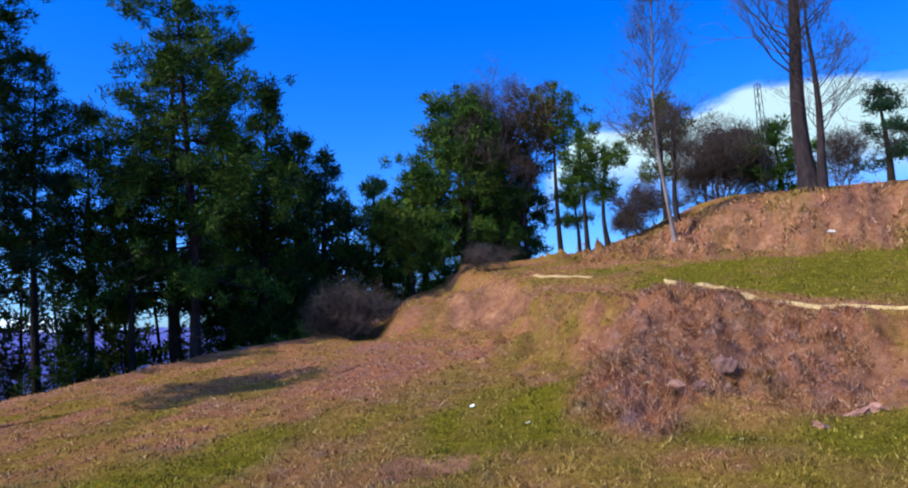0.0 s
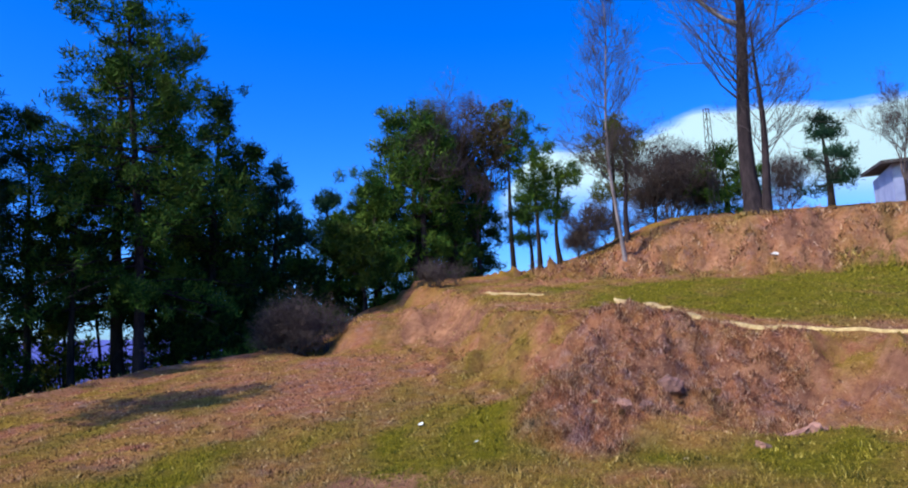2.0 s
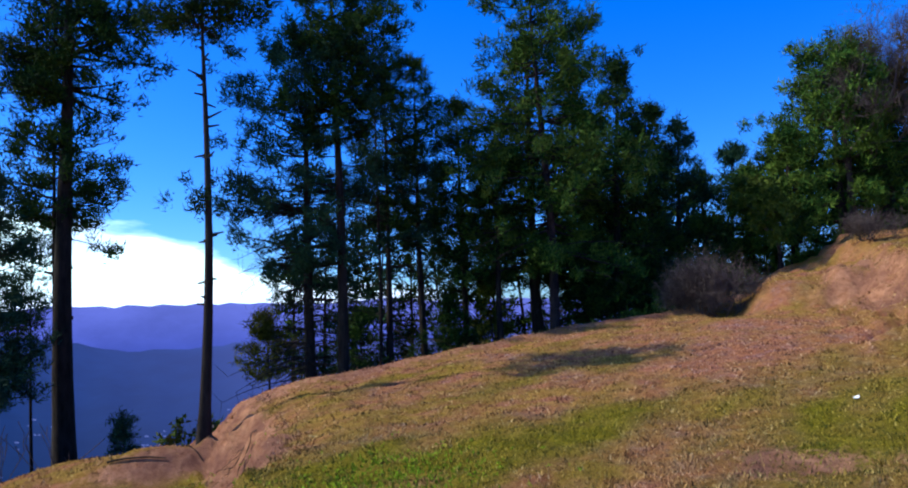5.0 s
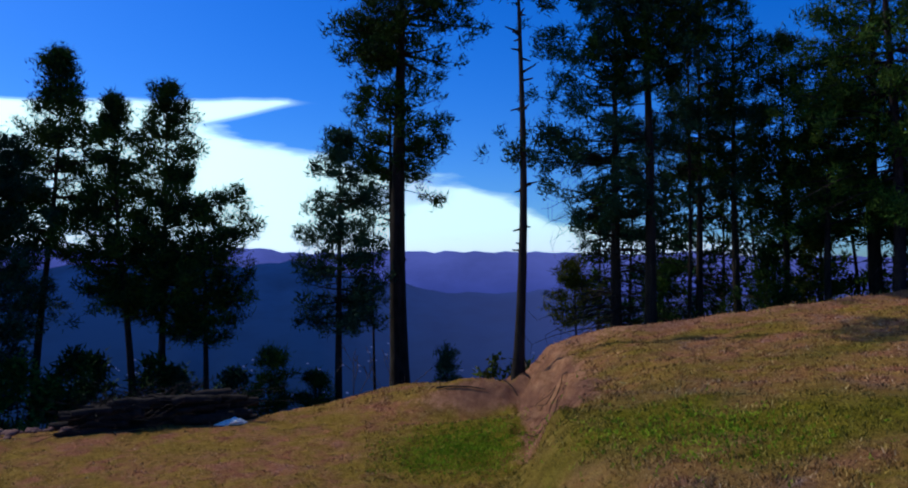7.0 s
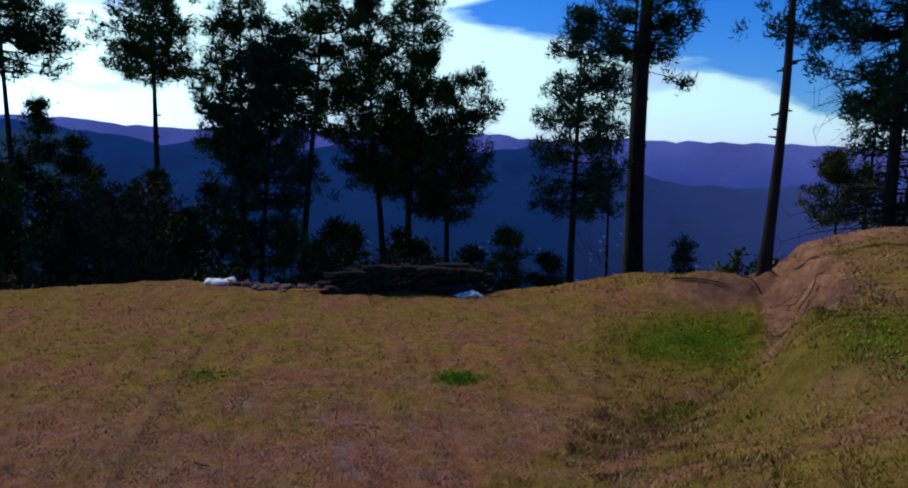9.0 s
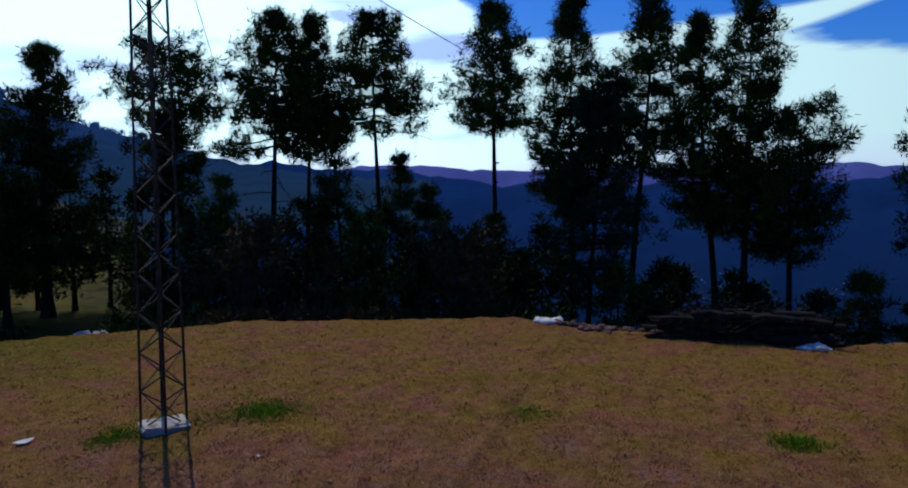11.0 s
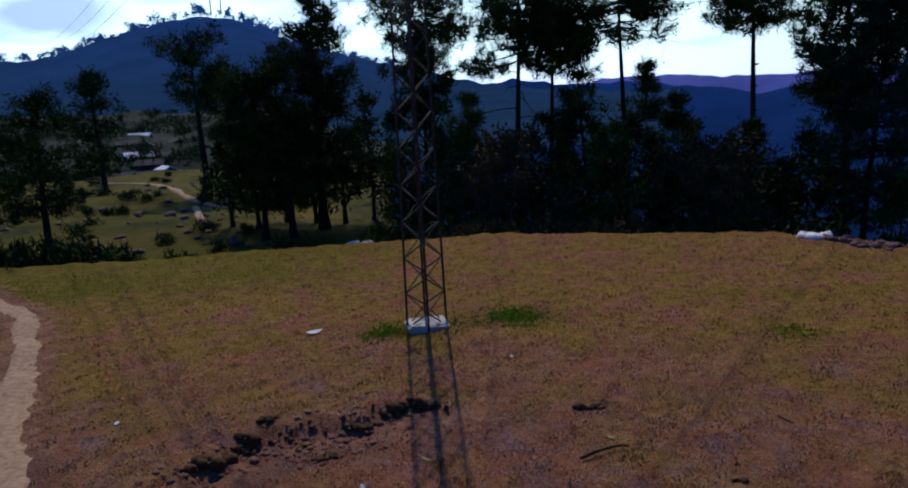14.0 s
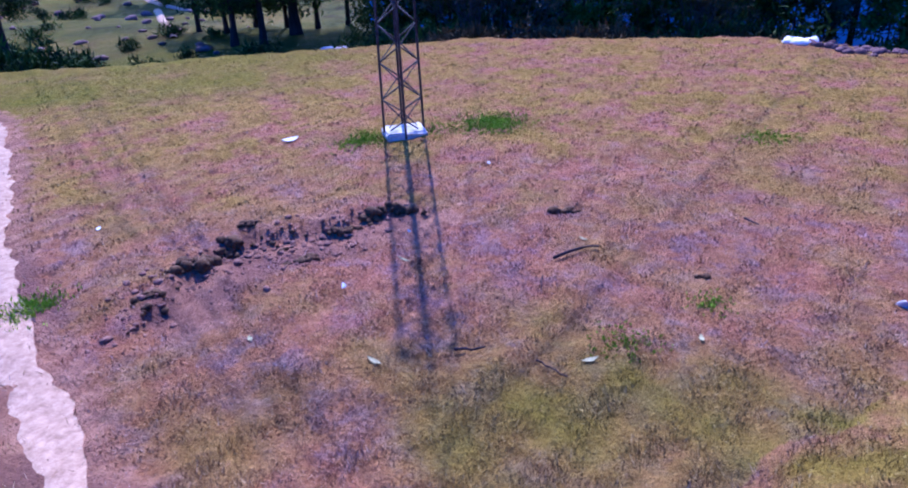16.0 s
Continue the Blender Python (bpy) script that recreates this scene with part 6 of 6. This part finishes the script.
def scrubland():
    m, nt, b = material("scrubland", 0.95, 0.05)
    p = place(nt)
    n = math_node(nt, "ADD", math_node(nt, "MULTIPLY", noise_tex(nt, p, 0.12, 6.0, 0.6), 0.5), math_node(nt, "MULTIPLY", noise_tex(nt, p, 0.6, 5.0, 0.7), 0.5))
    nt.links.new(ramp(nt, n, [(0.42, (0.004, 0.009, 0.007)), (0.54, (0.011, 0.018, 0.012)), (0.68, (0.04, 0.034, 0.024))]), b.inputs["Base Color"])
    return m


SCRUBLAND = scrubland()


def village_z(az, d):
    el = -4.4 + 3.9 * smooth(62, 150, d) + 1.5 * smooth(150, 230, d)
    el = el + 0.15 * waves(az, d / 9, 4.0, 91) - 3.0 * smooth(128, 118, az)
    return EYE + d * np.tan(np.radians(el))


def village_ground():
    """The knoll that carries the village, joined to the fields."""
    az, d = np.meshgrid(np.linspace(118, 165, 90), np.linspace(62, 230, 50))
    x, y = -d * np.sin(np.radians(az)), d * np.cos(np.radians(az))
    z = village_z(az, d)
    co = np.stack([x, y, z], -1).reshape(-1, 3)
    i, j = np.meshgrid(np.arange(49) * 90, np.arange(89), indexing="ij")
    q = np.stack([i + j, i + j + 1, i + 91 + j, i + 90 + j], -1).reshape(-1, 4)
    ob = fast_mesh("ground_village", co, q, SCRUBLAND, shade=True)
    return tagged(ob, "scrubby rising ground under the far village", "ground", kind="structure")


village_ground()
for az, el, d, w, l, h, turn, roof in [(133.0, -3.9, 80, 3.8, 2.8, 1.6, 160, TIN), (134.4, -3.2, 88, 2.6, 2.4, 1.6, 60, TIN), (137.2, -3.5, 80, 7.5, 2.4, 1.6, 138, SHEET), (135.4, -2.6, 98, 3.0, 2.4, 1.6, 120, SHEET), (136.2, -2.0, 108, 3.2, 2.4, 1.7, 150, TIN), (134.6, -2.1, 110, 2.8, 2.2, 1.7, 100, SHEET),
                                        (135.6, -1.3, 122, 3.0, 2.4, 1.8, 40, SHEET), (136.8, -1.1, 126, 3.0, 2.4, 1.8, 140, SHEET), (134.8, -1.0, 134, 3.0, 2.2, 1.8, 130, SHEET), (135.9, -0.6, 145, 3.4, 2.4, 1.8, 120, TIN), (133.6, -1.2, 126, 2.6, 2.2, 1.7, 70, SHEET), (138.9, -1.6, 118, 3.2, 2.4, 1.8, 150, SHEET)]:
    cottage(az, el, d, w, l, h, turn, roof)
for k, (az, el) in enumerate([(136.6, 3.4), (138.8, 3.0), (135.0, 1.8), (133.0, 1.2)]):
    cottage(az, el, 632, 11, 5, 3.0, az + 40, TIN, 18)
strip("path_field", [heading(139.0, 52), heading(136.6, 50), heading(135.0, 46), heading(133.6, 37), heading(131.0, 32), heading(128, 30)], [0.4, 0.45, 0.45, 0.4, 0.3, 0.2], LAWNSOIL, "pale footpath winding over the fields", 15, 0.06)
strip("path_field_side", [heading(132.7, 33), heading(132.5, 27), heading(132.0, 23)], [0.35, 0.3, 0.2], LAWNSOIL, "pale footpath branching over the fields", 16, 0.06)

# shrubs, stones and dark bushes over the fields
rng = np.random.RandomState(17)
pts = [heading(rng.uniform(126, 148), rng.uniform(18, 58)) for _ in range(160)]
lumps("field_stones", pts, rng.uniform(0.05, 0.2, 160), ROCK, 12, 0.6, "scattered dark stones over the fields", "stuff", "stones")


def scrub(name, spots_, size, mat, seed, label, height=gz):
    rng = np.random.RandomState(seed)
    s = Shape()
    for x, y in spots_:
        r = size * rng.uniform(0.5, 1.4)
        n = int(26 * r / size)
        c = rng.normal(0, 0.5, (n, 3)) * [r, r, r * 0.5] + [x, y, height(x, y) + r * 0.4]
        s.tufts(c, np.tile([0, 0, 0.7], (n, 1)), 14, 0.30 * size + 0.1, 0.06 * size + 0.02, rng, 0.9)
    return tagged(s.build(name, mat, None), label, "shrubs", kind="stuff")


scrub("field_scrub", [heading(rng.uniform(126, 150), 18 + 40 * rng.rand() ** 1.5) for _ in range(70)], 0.30, NEEDLE, 18, "low dark scrub scattered over the fields")
scrub("field_scrub", [heading(rng.uniform(138.5, 148), 18.0 + rng.normal(0, 0.5)) for k in range(22)], 0.6, NEEDLE, 19, "dark low bushes below the lawn's corner")
scrub("village_scrub", [heading((124 + 6 * k / 26) if k < 26 else rng.uniform(138.5, 148), rng.uniform(56, 61)) for k in range(60)], 0.9, NEEDLE, 20, "dark bushes round the village")
scrub("rim_scrub", [heading(rng.uniform(66, 117.5), rng.uniform(15.6, 18)) for _ in range(100)], 0.6, NEEDLE, 21, "dark undergrowth below the lawn's edge")
scrub("rim_scrub", [heading(rng.uniform(84, 118), rng.uniform(14.9, 15.8)) for _ in range(26)], 0.35, DRYLEAF, 22, "reddish dry undergrowth below the lawn's edge")
scrub("stand_scrub", [heading(rng.uniform(9, 42), rng.uniform(18.8, 21)) for _ in range(46)], 0.45, NEEDLE, 23, "dark undergrowth below the terrace's edge")



def village_height(x, y):
    return float(village_z(np.array([math.degrees(math.atan2(-x, y))]), np.array([math.hypot(x, y)]))[0])


scrub("village_scrub", [heading(rng.uniform(124, 150), rng.uniform(75, 225)) for _ in range(150)], 1.8, NEEDLE, 24, "dark trees and bushes on the slope behind the village", village_height)

# ---- on the far hill ----
def hill_trees():
    """A fringe of small crowns along the hill's crest."""
    rng = np.random.RandomState(77)
    s = Shape()
    for k in range(240):
        az = rng.uniform(117, 150)
        el = float(hill_el(np.array(az)))
        h = rng.uniform(2, 9) if rng.rand() < 0.8 else rng.uniform(9, 15)
        x, y = heading(az, 895)
        z = EYE + 895 * math.tan(radians(el - 0.25))
        n = 9
        c = rng.normal(0, 0.35, (n, 3)) * [h * 0.6, h * 0.6, h * 0.5] + [x, y, z + h * 0.7]
        s.tufts(c, np.tile([0, 0, 0.6], (n, 1)), 8, h * 0.35, h * 0.16, rng, 0.9)
    # the crowns share the hill's glow and painted blue haze
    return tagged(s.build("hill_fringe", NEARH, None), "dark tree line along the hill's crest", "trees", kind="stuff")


hill_trees()
for az in (130.15, 129.45):
    x, y = heading(az, 890)
    s = Shape()
    z = EYE + 890 * math.tan(radians(7.7))
    s.tube([[x, y, z], [x, y, z + 32]], [0.9, 0.5], 6)
    s.tube([[x - 1.5, y - 2, z + 27], [x + 1.5, y + 2, z + 27]], [0.6, 0.6], 4)
    tagged(s.build("radio_mast", STEEL, None), "thin radio mast on the far hilltop", "mast", "radio masts")

# scattered far houses on the valley side
rng = np.random.RandomState(88)
# the houses glow in painted haze blue rather than take the sun
FARHOUSE = haze_material("far_house_haze", (0.10, 0.15, 0.50), (0.16, 0.22, 0.60), -300, 0, 1.0, 0.01)
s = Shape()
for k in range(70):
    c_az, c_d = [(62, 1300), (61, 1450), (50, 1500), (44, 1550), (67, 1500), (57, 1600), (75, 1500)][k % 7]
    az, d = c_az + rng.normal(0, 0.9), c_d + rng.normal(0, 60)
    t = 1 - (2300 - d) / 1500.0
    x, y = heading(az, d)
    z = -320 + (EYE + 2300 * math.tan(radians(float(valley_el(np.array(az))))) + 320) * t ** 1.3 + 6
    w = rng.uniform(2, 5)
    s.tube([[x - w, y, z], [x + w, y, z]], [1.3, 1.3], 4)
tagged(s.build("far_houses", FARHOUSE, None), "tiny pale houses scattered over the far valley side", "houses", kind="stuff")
